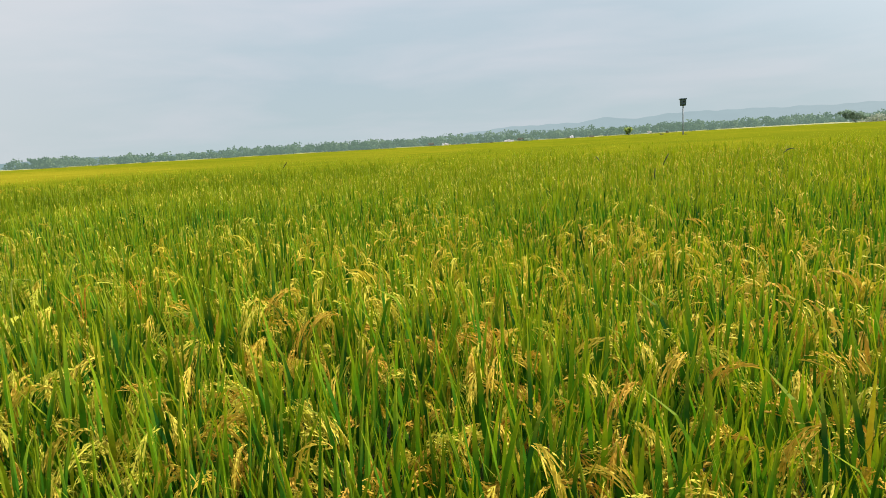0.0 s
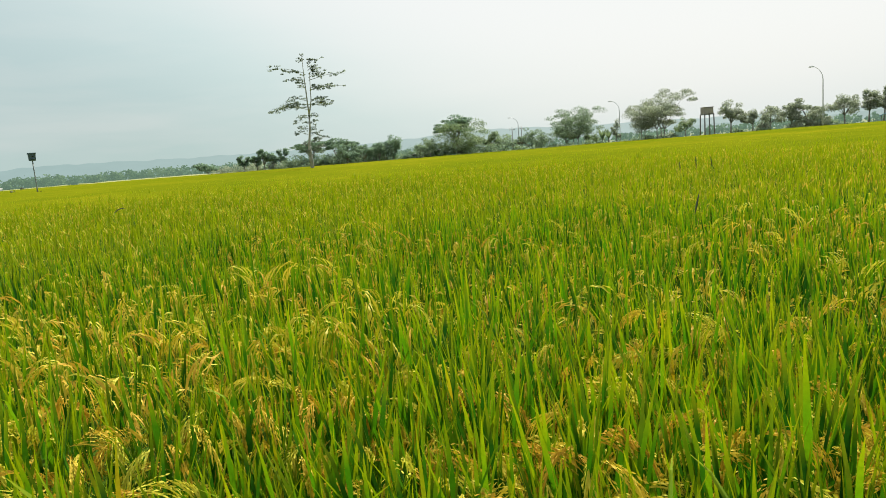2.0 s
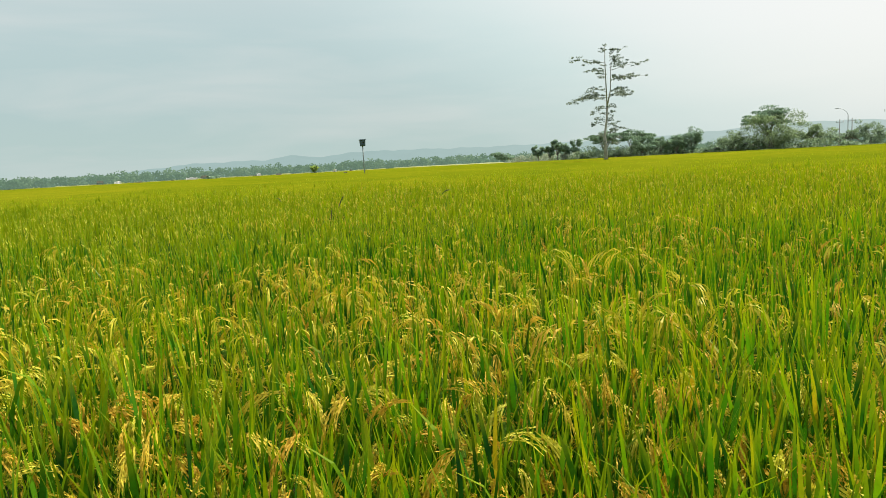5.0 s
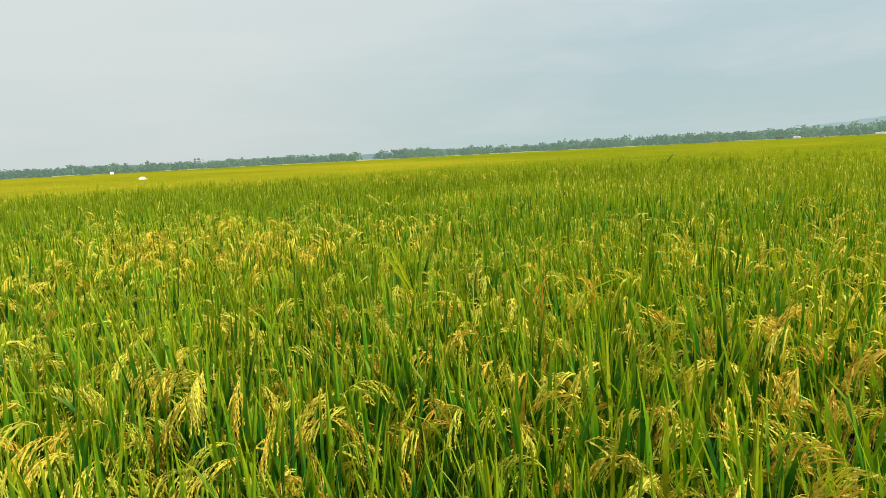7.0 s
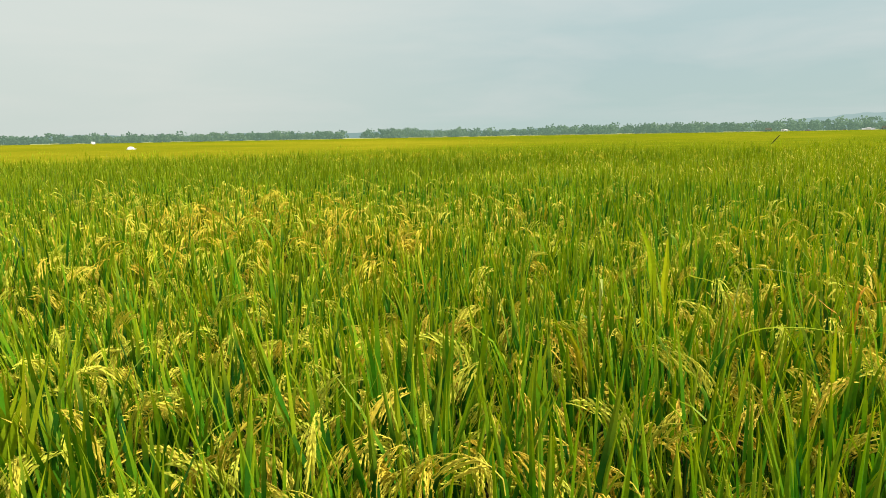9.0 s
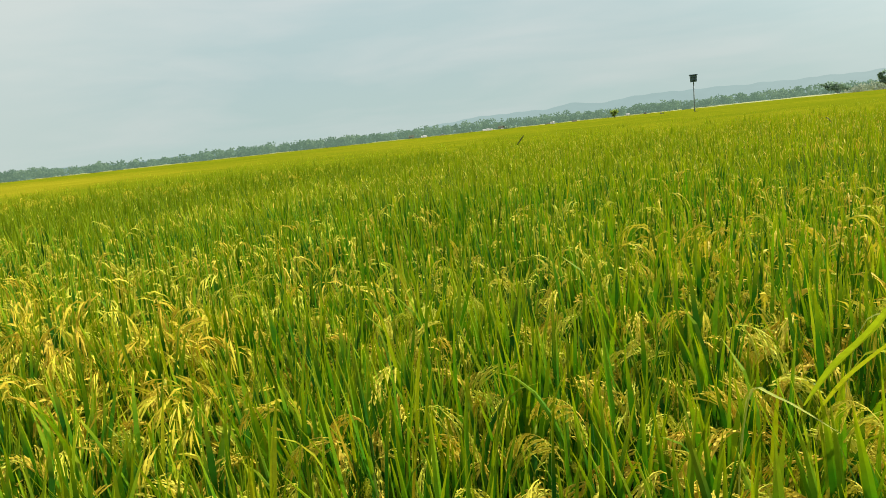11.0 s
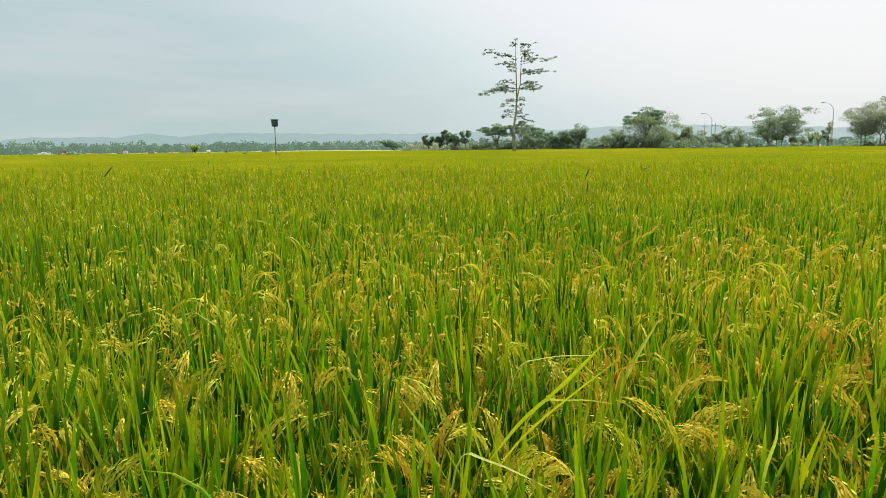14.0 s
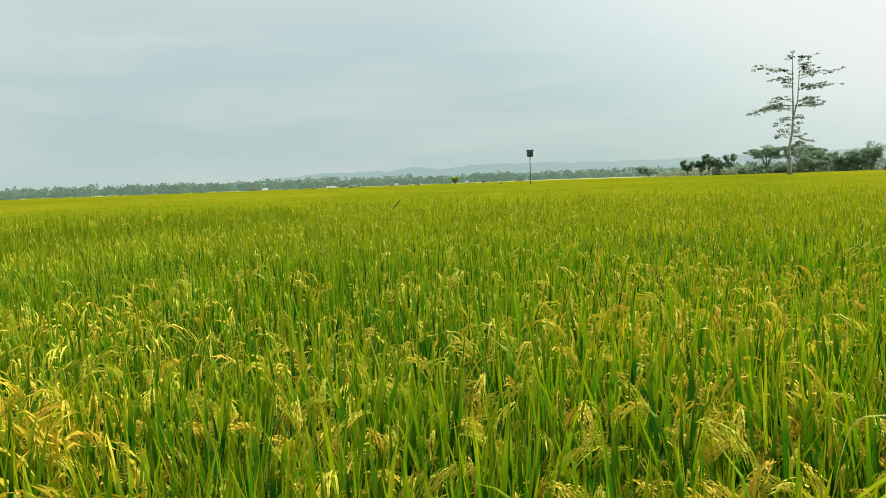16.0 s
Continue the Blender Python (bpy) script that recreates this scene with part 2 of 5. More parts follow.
WHITE = solid("white_sheet", (0.74, 0.74, 0.72), (0.84, 0.84, 0.82), 4.0, 0.6)
BLUE = solid("blue_tarp", (0.10, 0.24, 0.42), (0.16, 0.32, 0.50), 3.0, 0.5)
OLD_STRAW = solid("old_straw", (0.045, 0.050, 0.030), (0.085, 0.085, 0.050), 3.0, 0.95)
ROOF = solid("roof_tile", (0.22, 0.15, 0.11), (0.34, 0.24, 0.18), 2.0, 0.85)
ZINC = solid("zinc_roof", (0.40, 0.41, 0.41), (0.55, 0.56, 0.56), 1.5, 0.5, 0.4)
WALLPAINT = solid("faded_wall", (0.50, 0.50, 0.46), (0.66, 0.65, 0.60), 1.0, 0.85)


def canopy_material():
    """The crop seen at a low angle: patches of green and gold with a grain of leaf tips."""
    m, nt, bsdf, out = start("rice_canopy")
    geo = nt.nodes.new("ShaderNodeNewGeometry")
    a = noise_node(nt, geo.outputs["Position"], 0.05, 4.0)
    b = noise_node(nt, geo.outputs["Position"], 0.45, 4.0, 0.65)
    c = noise_node(nt, geo.outputs["Position"], 5.0, 3.0, 0.7)
    s = math_node(nt, "ADD", math_node(nt, "MULTIPLY", a.outputs[0], 0.40), math_node(nt, "MULTIPLY", b.outputs[0], 0.30))
    s = math_node(nt, "MULTIPLY_ADD", c.outputs[0], 0.30, s)
    ramp = ramp_node(nt, [(0.38, (0.088, 0.124, 0.004)), (0.5, (0.131, 0.152, 0.005)), (0.62, (0.198, 0.190, 0.008))])
    link(nt, s, ramp.inputs[0])
    sep, plot = nt.nodes.new("ShaderNodeSeparateXYZ"), nt.nodes.new("ShaderNodeMapRange")
    link(nt, geo.outputs["Position"], sep.inputs[0])
    plot.inputs["From Min"].default_value, plot.inputs["From Max"].default_value = -28.0, -34.0
    plot.inputs["To Max"].default_value = 0.75
    link(nt, sep.outputs["X"], plot.inputs[0])
    south = nt.nodes.new("ShaderNodeMapRange")
    south.inputs["From Min"].default_value, south.inputs["From Max"].default_value = 52.0, 36.0
    link(nt, sep.outputs["Y"], south.inputs[0])
    share = math_node(nt, "MULTIPLY", plot.outputs[0], south.outputs[0])
    gold = ramp_node(nt, [(0.36, (0.140, 0.158, 0.006)), (0.5, (0.195, 0.185, 0.008)), (0.64, (0.250, 0.220, 0.012))])
    link(nt, s, gold.inputs[0])
    link(nt, mix_node(nt, share, ramp.outputs[0], gold.outputs[0]), bsdf.inputs["Base Color"])
    bsdf.inputs["Roughness"].default_value = 0.8
    bsdf.inputs["Specular IOR Level"].default_value = 0.0
    bp = nt.nodes.new("ShaderNodeBump")
    bp.inputs["Strength"].default_value, bp.inputs["Distance"].default_value = 0.5, 0.15
    link(nt, c.outputs[0], bp.inputs["Height"])
    link(nt, bp.outputs[0], bsdf.inputs["Normal"])
    return m


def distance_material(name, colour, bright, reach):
    """Glowing far land: haze, and its paler side towards the sun, painted into the colour."""
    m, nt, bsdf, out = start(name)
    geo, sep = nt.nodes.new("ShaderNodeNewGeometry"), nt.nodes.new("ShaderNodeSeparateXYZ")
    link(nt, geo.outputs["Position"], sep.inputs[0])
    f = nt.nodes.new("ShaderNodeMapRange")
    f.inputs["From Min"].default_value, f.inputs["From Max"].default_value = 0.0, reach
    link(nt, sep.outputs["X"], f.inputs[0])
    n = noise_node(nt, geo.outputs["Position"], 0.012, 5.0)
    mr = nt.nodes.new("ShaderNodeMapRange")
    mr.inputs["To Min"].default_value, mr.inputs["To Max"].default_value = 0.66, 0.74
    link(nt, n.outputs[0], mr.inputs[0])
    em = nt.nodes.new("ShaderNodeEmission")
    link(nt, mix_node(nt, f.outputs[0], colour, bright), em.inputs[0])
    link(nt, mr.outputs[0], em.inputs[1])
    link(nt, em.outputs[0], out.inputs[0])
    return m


def mix_haze_glow(material, colour, share):
    """Mixes a glow, standing for haze, into a wood at the horizon as part of the backdrop."""
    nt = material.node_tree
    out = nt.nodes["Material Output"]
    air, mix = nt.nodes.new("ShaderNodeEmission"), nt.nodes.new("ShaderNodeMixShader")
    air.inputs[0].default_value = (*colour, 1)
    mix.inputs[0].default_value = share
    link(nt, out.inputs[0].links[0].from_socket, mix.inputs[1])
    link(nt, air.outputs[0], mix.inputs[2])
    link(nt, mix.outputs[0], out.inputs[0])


# Leaves give off no light; this glow is the haze before the belt.
mix_haze_glow(FAR_HAZE_LEAF, (0.137, 0.217, 0.158), 0.58)
CANOPY = canopy_material()
# Green of the lower leaves, darkened to hold the shade between plants.
UNDER_SHADE = solid("shaded_lower_leaves", (0.020, 0.050, 0.006), (0.055, 0.100, 0.010), 9.0, 0.9, bump=0.6)
UNDER_SHADE.node_tree.nodes["Principled BSDF"].inputs["Specular IOR Level"].default_value = 0.0
HILL = distance_material("hills_painted_haze", (0.375, 0.51, 0.495), (0.49, 0.605, 0.58), 1700)
HILL_NEAR = distance_material("woods_painted_haze", (0.27, 0.40, 0.38), (0.42, 0.53, 0.50), 1000)


# ---- mesh helpers ----
def quads(name, V, Q, mats, mi=None, tint=None, along=None, smooth=False, normals=None):
    """A mesh from arrays of points and four-cornered faces."""
    me = bpy.data.meshes.new(name)
    V, Q = np.asarray(V, dtype=np.float32), np.asarray(Q, dtype=np.int32)
    me.vertices.add(len(V))
    me.vertices.foreach_set("co", V.ravel())
    me.loops.add(Q.size)
    me.loops.foreach_set("vertex_index", Q.ravel())
    me.polygons.add(len(Q))
    me.polygons.foreach_set("loop_start", np.arange(len(Q), dtype=np.int32) * 4)
    if mi is not None:
        me.polygons.foreach_set("material_index", np.asarray(mi, dtype=np.int32))
    me.polygons.foreach_set("use_smooth", np.full(len(Q), smooth))
    for key, val in (("tint", tint), ("along", along)):
        if val is not None:
            me.attributes.new(key, "FLOAT", "POINT").data.foreach_set("value", np.asarray(val, dtype=np.float32))
    for m in mats:
        me.materials.append(m)
    me.update(calc_edges=True)
    if normals is not None:
        me.polygons.foreach_set("use_smooth", np.full(len(Q), True))
        me.normals_split_custom_set_from_vertices(np.asarray(normals, dtype=np.float32))
    return me


def part(name, bm, material, parent, label=""):
    """Links a bmesh as one mesh under a thing or a part."""
    me = bpy.data.meshes.new(name)
    bm.to_mesh(me)
    bm.free()
    me.materials.append(material)
    ob = new(name, me)
    ob.parent = parent
    if label:
        tagged(ob, label)
    return ob


def tube(points, radii, sides=6):
    """Points and faces of a tapered tube along a line."""
    V, Q = [], []
    pts = [Vector(p) for p in points]
    for k, p in enumerate(pts):
        d = (pts[min(k + 1, len(pts) - 1)] - pts[max(k - 1, 0)]).normalized()
        u = d.cross(Vector((0.13, 0.98, 0.1))).normalized()
        w = d.cross(u)
        for a in range(sides):
            t = 2 * math.pi * a / sides
            V.append(p + (u * math.cos(t) + w * math.sin(t)) * radii[k])
    for k in range(len(pts) - 1):
        for a in range(sides):
            b = (a + 1) % sides
            Q.append((k * sides + a, k * sides + b, (k + 1) * sides + b, (k + 1) * sides + a))
    return [tuple(v) for v in V], Q


def tubes_bm(lines, sides=8):
    """A bmesh of several tapered tubes with closed ends."""
    bm = bmesh.new()
    for pts, rad in lines:
        V, Q = tube(pts, rad, sides)
        vs = [bm.verts.new(v) for v in V]
        for q in Q:
            bm.faces.new([vs[i] for i in q]).smooth = True
        bm.faces.new(list(reversed(vs[:sides])))
        bm.faces.new(vs[-sides:])
    return bm


def box_bm(sx, sy, sz, at=(0, 0, 0), bevel=0.01, top=1.0):
    """A box standing on at, its top scaled, its edges eased."""
    bm = bmesh.new()
    bmesh.ops.create_cube(bm, size=1.0)
    for v in bm.verts:
        k = top if v.co.z > 0 else 1.0
        v.co = Vector((v.co.x * sx * k, v.co.y * sy * k, (v.co.z + 0.5) * sz)) + Vector(at)
    if bevel:
        bmesh.ops.bevel(bm, geom=list(bm.edges), offset=bevel, segments=1, affect="EDGES")
    return bm


def thing(name, x, y, label, category, group="", z=0.0, turn=0.0, kind=""):
    ob = new(name)
    ob.matrix_world = pose(x, y, z, 0, 0, turn)
    return tagged(ob, label, category, group, kind)


# ---- ground ----
def disc(name, radius, z, material, rings=(0.004, 0.02, 0.08, 0.3, 1.0), n=96):
    V = [(0, 0, z)]
    for r in rings:
        V += [(math.cos(2 * math.pi * k / n) * r * radius, math.sin(2 * math.pi * k / n) * r * radius, z) for k in range(n)]
    F = [(0, 1 + k, 1 + (k + 1) % n) for k in range(n)]
    for j in range(len(rings) - 1):
        a, b = 1 + j * n, 1 + (j + 1) * n
        F += [(a + k, b + k, b + (k + 1) % n, a + (k + 1) % n) for k in range(n)]
    me = bpy.data.meshes.new(name)
    me.from_pydata(V, [], F)
    me.materials.append(material)
    return new(name, me)


tagged(disc("ground", 4200, -0.06, GRASS), "flat grassy plain reaching to the horizon", "ground", kind="structure")
tagged(disc("paddy_soil", 100, 0.0, SOIL, (0.05, 0.2, 0.5, 1.0)), "wet soil between the rice plants, darkened for the shade there", "soil", kind="structure")


def field_edge(a):
    """How far the crop reaches in the direction a, degrees clockwise from +y."""
    return float(np.interp(a, (-180, -90, 4, 11, 15, 20, 30, 45, 60, 90, 180), (260, 270, 262, 165, 146, 124, 112, 107, 101, 95, 260)))


def rows_noise(x, y):
    return noise.noise((x * 0.7, y * 0.7, 3.1)) * 0.05 + noise.noise((x * 0.09, y * 0.09, 7.7)) * 0.05


def canopy():
    """The top of the crop from a few metres off to the edge of the field."""
    radii = [26.0]
    while radii[-1] < 100:
        radii.append(radii[-1] * 1.045)
    n = 300
    V, Q = [], []
    m = len(radii) + 10
    for k in range(n):
        a = -180 + 360 * k / n
        edge = field_edge(a)
        rr = radii + [100.0 + (edge - 100.0) * j / 9 for j in range(1, 10)] + [edge + 0.8]
        for j, r in enumerate(rr):
            r = min(r, edge) if j < m - 1 else r
            x, y = -2.0 + r * math.sin(radians(a)), 0.3 + r * math.cos(radians(a))
            z = np.interp(r, (26, 35, 60, 75, 150, 280), (0.62, 0.88, 1.14, 1.22, 1.15, 0.96)) + rows_noise(x, y)
            V.append((x, y, z if j < m - 1 else 0.0))
    for k in range(n):
        for j in range(m - 1):
            a, b = k * m + j, ((k + 1) % n) * m + j
            Q.append((a, a + 1, b + 1, b))
    ob = new("rice_canopy", quads("rice_canopy", V, Q, [CANOPY], smooth=True))
    return tagged(ob, "dense ripening rice crop, green turning gold, in flat paddies", "rice field", kind="stuff")


def shade_mat():
    """Stems and lower leaves as a mat between the plants, below the tips, its dark colour painted for shade, from a few
    metres off.
    """
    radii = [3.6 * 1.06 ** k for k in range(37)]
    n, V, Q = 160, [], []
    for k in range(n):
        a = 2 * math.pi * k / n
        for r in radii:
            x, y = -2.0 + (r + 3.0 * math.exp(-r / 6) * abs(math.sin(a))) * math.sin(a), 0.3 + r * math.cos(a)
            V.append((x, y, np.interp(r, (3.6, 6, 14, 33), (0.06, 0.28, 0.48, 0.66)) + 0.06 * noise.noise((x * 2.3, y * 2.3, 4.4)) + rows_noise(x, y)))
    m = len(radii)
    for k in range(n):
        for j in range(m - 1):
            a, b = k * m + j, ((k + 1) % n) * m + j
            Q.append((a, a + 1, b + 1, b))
    ob = new("rice_shade_mat", quads("rice_shade_mat", V, Q, [UNDER_SHADE], smooth=True))
    return tagged(ob, "stems and lower leaves between the rice plants, dark green with painted shade", "rice", kind="stuff")


shade_mat()
canopy()

# ---- rice plants ----
RNG = np.random.default_rng(7)


class Heap:
    """Points, faces and values of many small pieces, gathered for one mesh."""

    def __init__(self):
        self.V, self.Q, self.M, self.T, self.A, self.n = [], [], [], [], [], 0

    def add(self, V, Q, mat, along, tint):
        V = np.asarray(V, dtype=np.float32)
        self.V.append(V)
        self.Q.append(np.asarray(Q, dtype=np.int32) + self.n)
        self.M.append(np.full(len(Q), mat, dtype=np.int32))
        self.T.append(np.full(len(V), tint, dtype=np.float32))
        self.A.append(np.asarray(along, dtype=np.float32))
        self.n += len(V)

    def arrays(self):
        return [np.concatenate(k) for k in (self.V, self.Q, self.M, self.T, self.A)]


def arc(p, phi, tilt, bend, length, n, power=1.6):
    """Points and directions along a line that starts at p and bows over; angles in degrees from upright."""
    P, D = [np.array(p, dtype=float)], []
    for k in range(n + 1):
        s = k / n
        t = radians(tilt + bend * s ** power)
        D.append(np.array((math.sin(t) * math.cos(phi), math.sin(t) * math.sin(phi), math.cos(t))))
        if k < n:
            P.append(P[-1] + D[-1] * (length / n))
    return np.array(P), np.array(D)


def leaf(p, phi, tilt, bend, length, width, n, fold, twist):
    """A blade: narrow foot, widest at a third, drawn out to a point; folded along its rib where it is near."""
    P, D = arc(p, phi, tilt, bend, length, n)
    side = np.array((-math.sin(phi + twist), math.cos(phi + twist), 0.0))
    V, along = [], []
    for k in range(n + 1):
        s = k / n
        w = width * 0.5 * min(1.0, 0.55 + 1.6 * s) * max(0.04, 1 - s ** 2.6)
        up = np.cross(side, D[k])
        if fold:
            V += [P[k] - side * w + up * w * 0.45, P[k], P[k] + side * w + up * w * 0.45]
            along += [s] * 3
        else:
            V += [P[k] - side * w, P[k] + side * w]
            along += [s] * 2
    c = 3 if fold else 2
    Q = [(k * c + j, k * c + j + 1, (k + 1) * c + j + 1, (k + 1) * c + j) for k in range(n) for j in range(c - 1)]
    return V, Q, along


def spine(V, Q, root, d, side, length):
    """The packed inner grains of a branchlet as one narrow bowed strip."""
    i, q, w = len(V), root.copy(), np.cross(d, side)
    for j in range(4):
        r = (0.0012, 0.0030, 0.0030, 0.0010)[j]
        V += [q - w * r, q + w * r]
        d = d + np.array((0, 0, -0.30))
        d = d / np.linalg.norm(d)
        q = q + d * length / 3
    Q += [(i + 2 * j, i + 2 * j + 1, i + 2 * j + 3, i + 2 * j + 2) for j in range(3)]


def panicle(rng, p, phi, detail):
    """A nodding ear: a stalk that arches over, with branchlets of grain hanging from it to both sides."""
    length, n = rng.uniform(0.20, 0.27), 8
    P, D = arc(p, phi, rng.uniform(4, 26), rng.uniform(125, 162), length, n, 0.62)
    V, Q = [], []
    if detail > 1:
        tv, tq = tube(P, np.linspace(0.0017, 0.0008, n + 1), 3)
        V, Q = [np.array(v) for v in tv], list(tq)
    side = np.array((-math.sin(phi), math.cos(phi), 0.0))
    count = (7, 11, 10)[detail]
    for b in range(count):
        s = 0.14 + 0.86 * (b + rng.uniform(0, 0.7)) / count
        k = min(int(s * n), n - 1)
        root = P[k] + (P[k + 1] - P[k]) * (s * n - k)
        d = D[k] * 0.9 + side * (rng.uniform(0.04, 0.27) * (1 if b % 2 else -1)) + np.array((0, 0, rng.uniform(-0.65, -0.15)))
        d /= np.linalg.norm(d)
        blen = rng.uniform(0.090, 0.132) * (1.15 - 0.40 * s)
        if detail == 0:
            w = np.cross(d, rng.normal(size=3))
            w = w / np.linalg.norm(w) * rng.uniform(0.0046, 0.0064)
            mid = root + d * blen * 0.5
            end = root + (d * 1.0 + np.array((0, 0, -0.35))) * blen
            i = len(V)
            V += [root, mid + w, end, mid - w]
            Q.append((i, i + 1, i + 2, i + 3))
            continue
        if detail == 1:
            q, tip = root.copy(), np.cross(d, rng.normal(size=3))
            tip /= np.linalg.norm(tip)
            spine(V, Q, root, d, tip, blen)
            for j in range(int(blen / 0.0175)):
                d = d + np.array((0, 0, -0.10))
                d /= np.linalg.norm(d)
                q = q + d * 0.0175
                ax = d + tip * (0.24 if j % 2 else -0.24)
                w = np.cross(ax, rng.normal(size=3))
                w = w / np.linalg.norm(w) * 0.0032
                c = q + tip * (0.0015 if j % 2 else -0.0015)
                i = len(V)
                V += [c - ax * 0.0092, c + w, c + ax * 0.0092, c - w]
                Q.append((i, i + 1, i + 2, i + 3))
            continue
        step, size, r = 0.0088, 0.0064, 0.0023
        q = root.copy()
        lateral = np.cross(d, rng.normal(size=3))
        lateral /= np.linalg.norm(lateral)
        spine(V, Q, root, d, lateral, blen)
        for j in range(int(blen / step)):
            d = d + np.array((0, 0, -0.085))
            d /= np.linalg.norm(d)
            q = q + d * step
            way = 1 if j % 2 else -1
            ax = d + lateral * 0.24 * way + rng.normal(0, 0.10, 3)
            ax /= np.linalg.norm(ax)
            u = np.cross(ax, rng.normal(size=3))
            u /= np.linalg.norm(u)
            w = np.cross(ax, u)
            c = q + lateral * way * 0.0015
            i = len(V)
            lo_, hi_ = c - ax * size * 0.45, c + ax * size * 0.35
            V += [c - ax * size, lo_ + u * r + w * r * 0.7, hi_ + u * r + w * r * 0.7, c + ax * size, hi_ - u * r + w * r * 0.7, lo_ - u * r + w * r * 0.7]
            Q += [(i, i + 1, i + 2, i + 3), (i, i + 3, i + 4, i + 5)]
    return V, Q, [0.5] * len(V)


def hill(seed, detail, rich=False):
    """One clump of rice as a list of pieces: (kind, points, faces, along). detail 2: near, 1: middle, 0: further."""
    rng = np.random.default_rng(seed)
    pieces = []
    tillers = (7, 8, 7)[detail]
    stemsV, stemsQ = [], []
    ears = set(rng.choice(tillers, (6 if rich else 5 if detail else 4) - int(rng.integers(0, 2)), replace=False))
    sink = (0.015 if rich else -0.035) + (0.0 if detail else 0.03)
    for i in range(tillers):
        phi = 2 * math.pi * (i + rng.uniform(-0.4, 0.4)) / tillers
        lean = rng.uniform(2, 13)
        base = np.array((math.cos(phi), math.sin(phi), 0)) * rng.uniform(0.01, 0.04)
        height = rng.uniform(0.60, 0.74)
        P, D = arc(base, phi, lean * 0.5, lean, height, 3)
        if detail:
            if detail > 1:
                tv, tq = tube(P, (0.004, 0.0035, 0.003, 0.002), 3)
            else:
                tv, tq, _ = leaf(base, phi, lean * 0.5, lean, height, 0.008, 1, False, 0.0)
            stemsQ += [tuple(k + len(stemsV) for k in q) for q in tq]
            stemsV += tv
        # flag leaf: stiff and upright, over the ears
        droop = rng.random() < 0.07
        f = phi + rng.normal(0, 0.9)
        V, Q, A = leaf(P[-1] - D[-1] * 0.08, f, rng.uniform(2, 17), rng.uniform(60, 110) if droop else rng.uniform(0, 16),
                       rng.uniform(0.24, 0.39), rng.uniform(0.0150, 0.0230), (2, 3, 5)[detail], detail > 1, rng.uniform(-0.9, 0.9))
        pieces.append(("leaf", V, Q, A))
        if i % 2 or detail:
            V, Q, A = leaf(P[-2], phi + rng.normal(0, 1.2), rng.uniform(5, 20), rng.uniform(2, 34), rng.uniform(0.34, 0.50),
                           rng.uniform(0.013, 0.020), (2, 3, 4)[detail], detail > 1, rng.uniform(-0.9, 0.9))
            pieces.append(("leaf", V, Q, A))
        if i in ears:
            V, Q, A = panicle(rng, P[-1] - D[-1] * rng.uniform(0, 0.05) + np.array((0, 0, rng.uniform(-0.07, 0.07) + sink)), phi + rng.normal(0, 0.6), detail)
            pieces.append(("panicle", V, Q, A))
    if stemsV:
        pieces.append(("stem", stemsV, stemsQ, [0.2] * len(stemsV)))
    return pieces


MATS = [LEAF, GRAIN, STEM]
INDEX = {"leaf": 0, "panicle": 1, "stem": 2}


def template(seed, detail, rich=False):
    rng, h = np.random.default_rng(seed + 900), Heap()
    for kind, V, Q, A in hill(seed, detail, rich):
        h.add(V, Q, INDEX[kind], A, rng.random())
    return h.arrays()


def leaves_only(seed, count=16):
    """Inner leaves of a clump, lower than its ears, down to the foot."""
    rng, h = np.random.default_rng(seed), Heap()
    for i in range(count):
        phi, low = rng.uniform(0, 2 * math.pi), i % 3 == 0
        V, Q, A = leaf((rng.normal(0, 0.055), rng.normal(0, 0.055), rng.uniform(0.0, 0.12) if low else rng.uniform(0.10, 0.36)), phi,
                       rng.uniform(6, 30) if low else rng.uniform(2, 16), rng.uniform(0, 35), rng.uniform(0.34, 0.50), rng.uniform(0.012, 0.018), 3, False, rng.uniform(-0.9, 0.9))
        h.add(V, Q, 0, [0.8 * k for k in A], rng.random())
    return h.arrays()


def tuft(seed, leaves, ears, width, tall):
    """Leaves and ears of a clump too far off to show more."""
    rng, h = np.random.default_rng(seed + 300), Heap()
    for i in range(leaves + ears):
        ear = i >= leaves
        p = np.append(rng.normal(0, 0.09, 2), rng.uniform(0.34, 0.62) if not ear else rng.uniform(0.72, 0.86))
        phi, t = rng.uniform(0, 2 * math.pi), radians(rng.uniform(2, 22) if not ear else rng.uniform(125, 176))
        d = np.array((math.sin(t) * math.cos(phi), math.sin(t) * math.sin(phi), math.cos(t)))
        length = rng.uniform(0.30, 0.46) * tall if not ear else rng.uniform(0.10, 0.16)
        f = phi + math.pi / 2 + rng.uniform(-0.9, 0.9)
        s = np.array((math.cos(f), math.sin(f), 0)) * width * (0.33 if ear else 0.5)
        mid = p + d * length * 0.45
        h.add([p, mid + s, p + d * length, mid - s], [(0, 1, 2, 3)], 1 if ear else 0, [0.48, 0.78, 1.03, 0.78], rng.random())
    return h.arrays()


def templates(first, count, detail):
    """Half of them leafy clumps, half heavy with ears."""
    return [template(first + k, detail, 2 * k >= count) for k in range(count)]


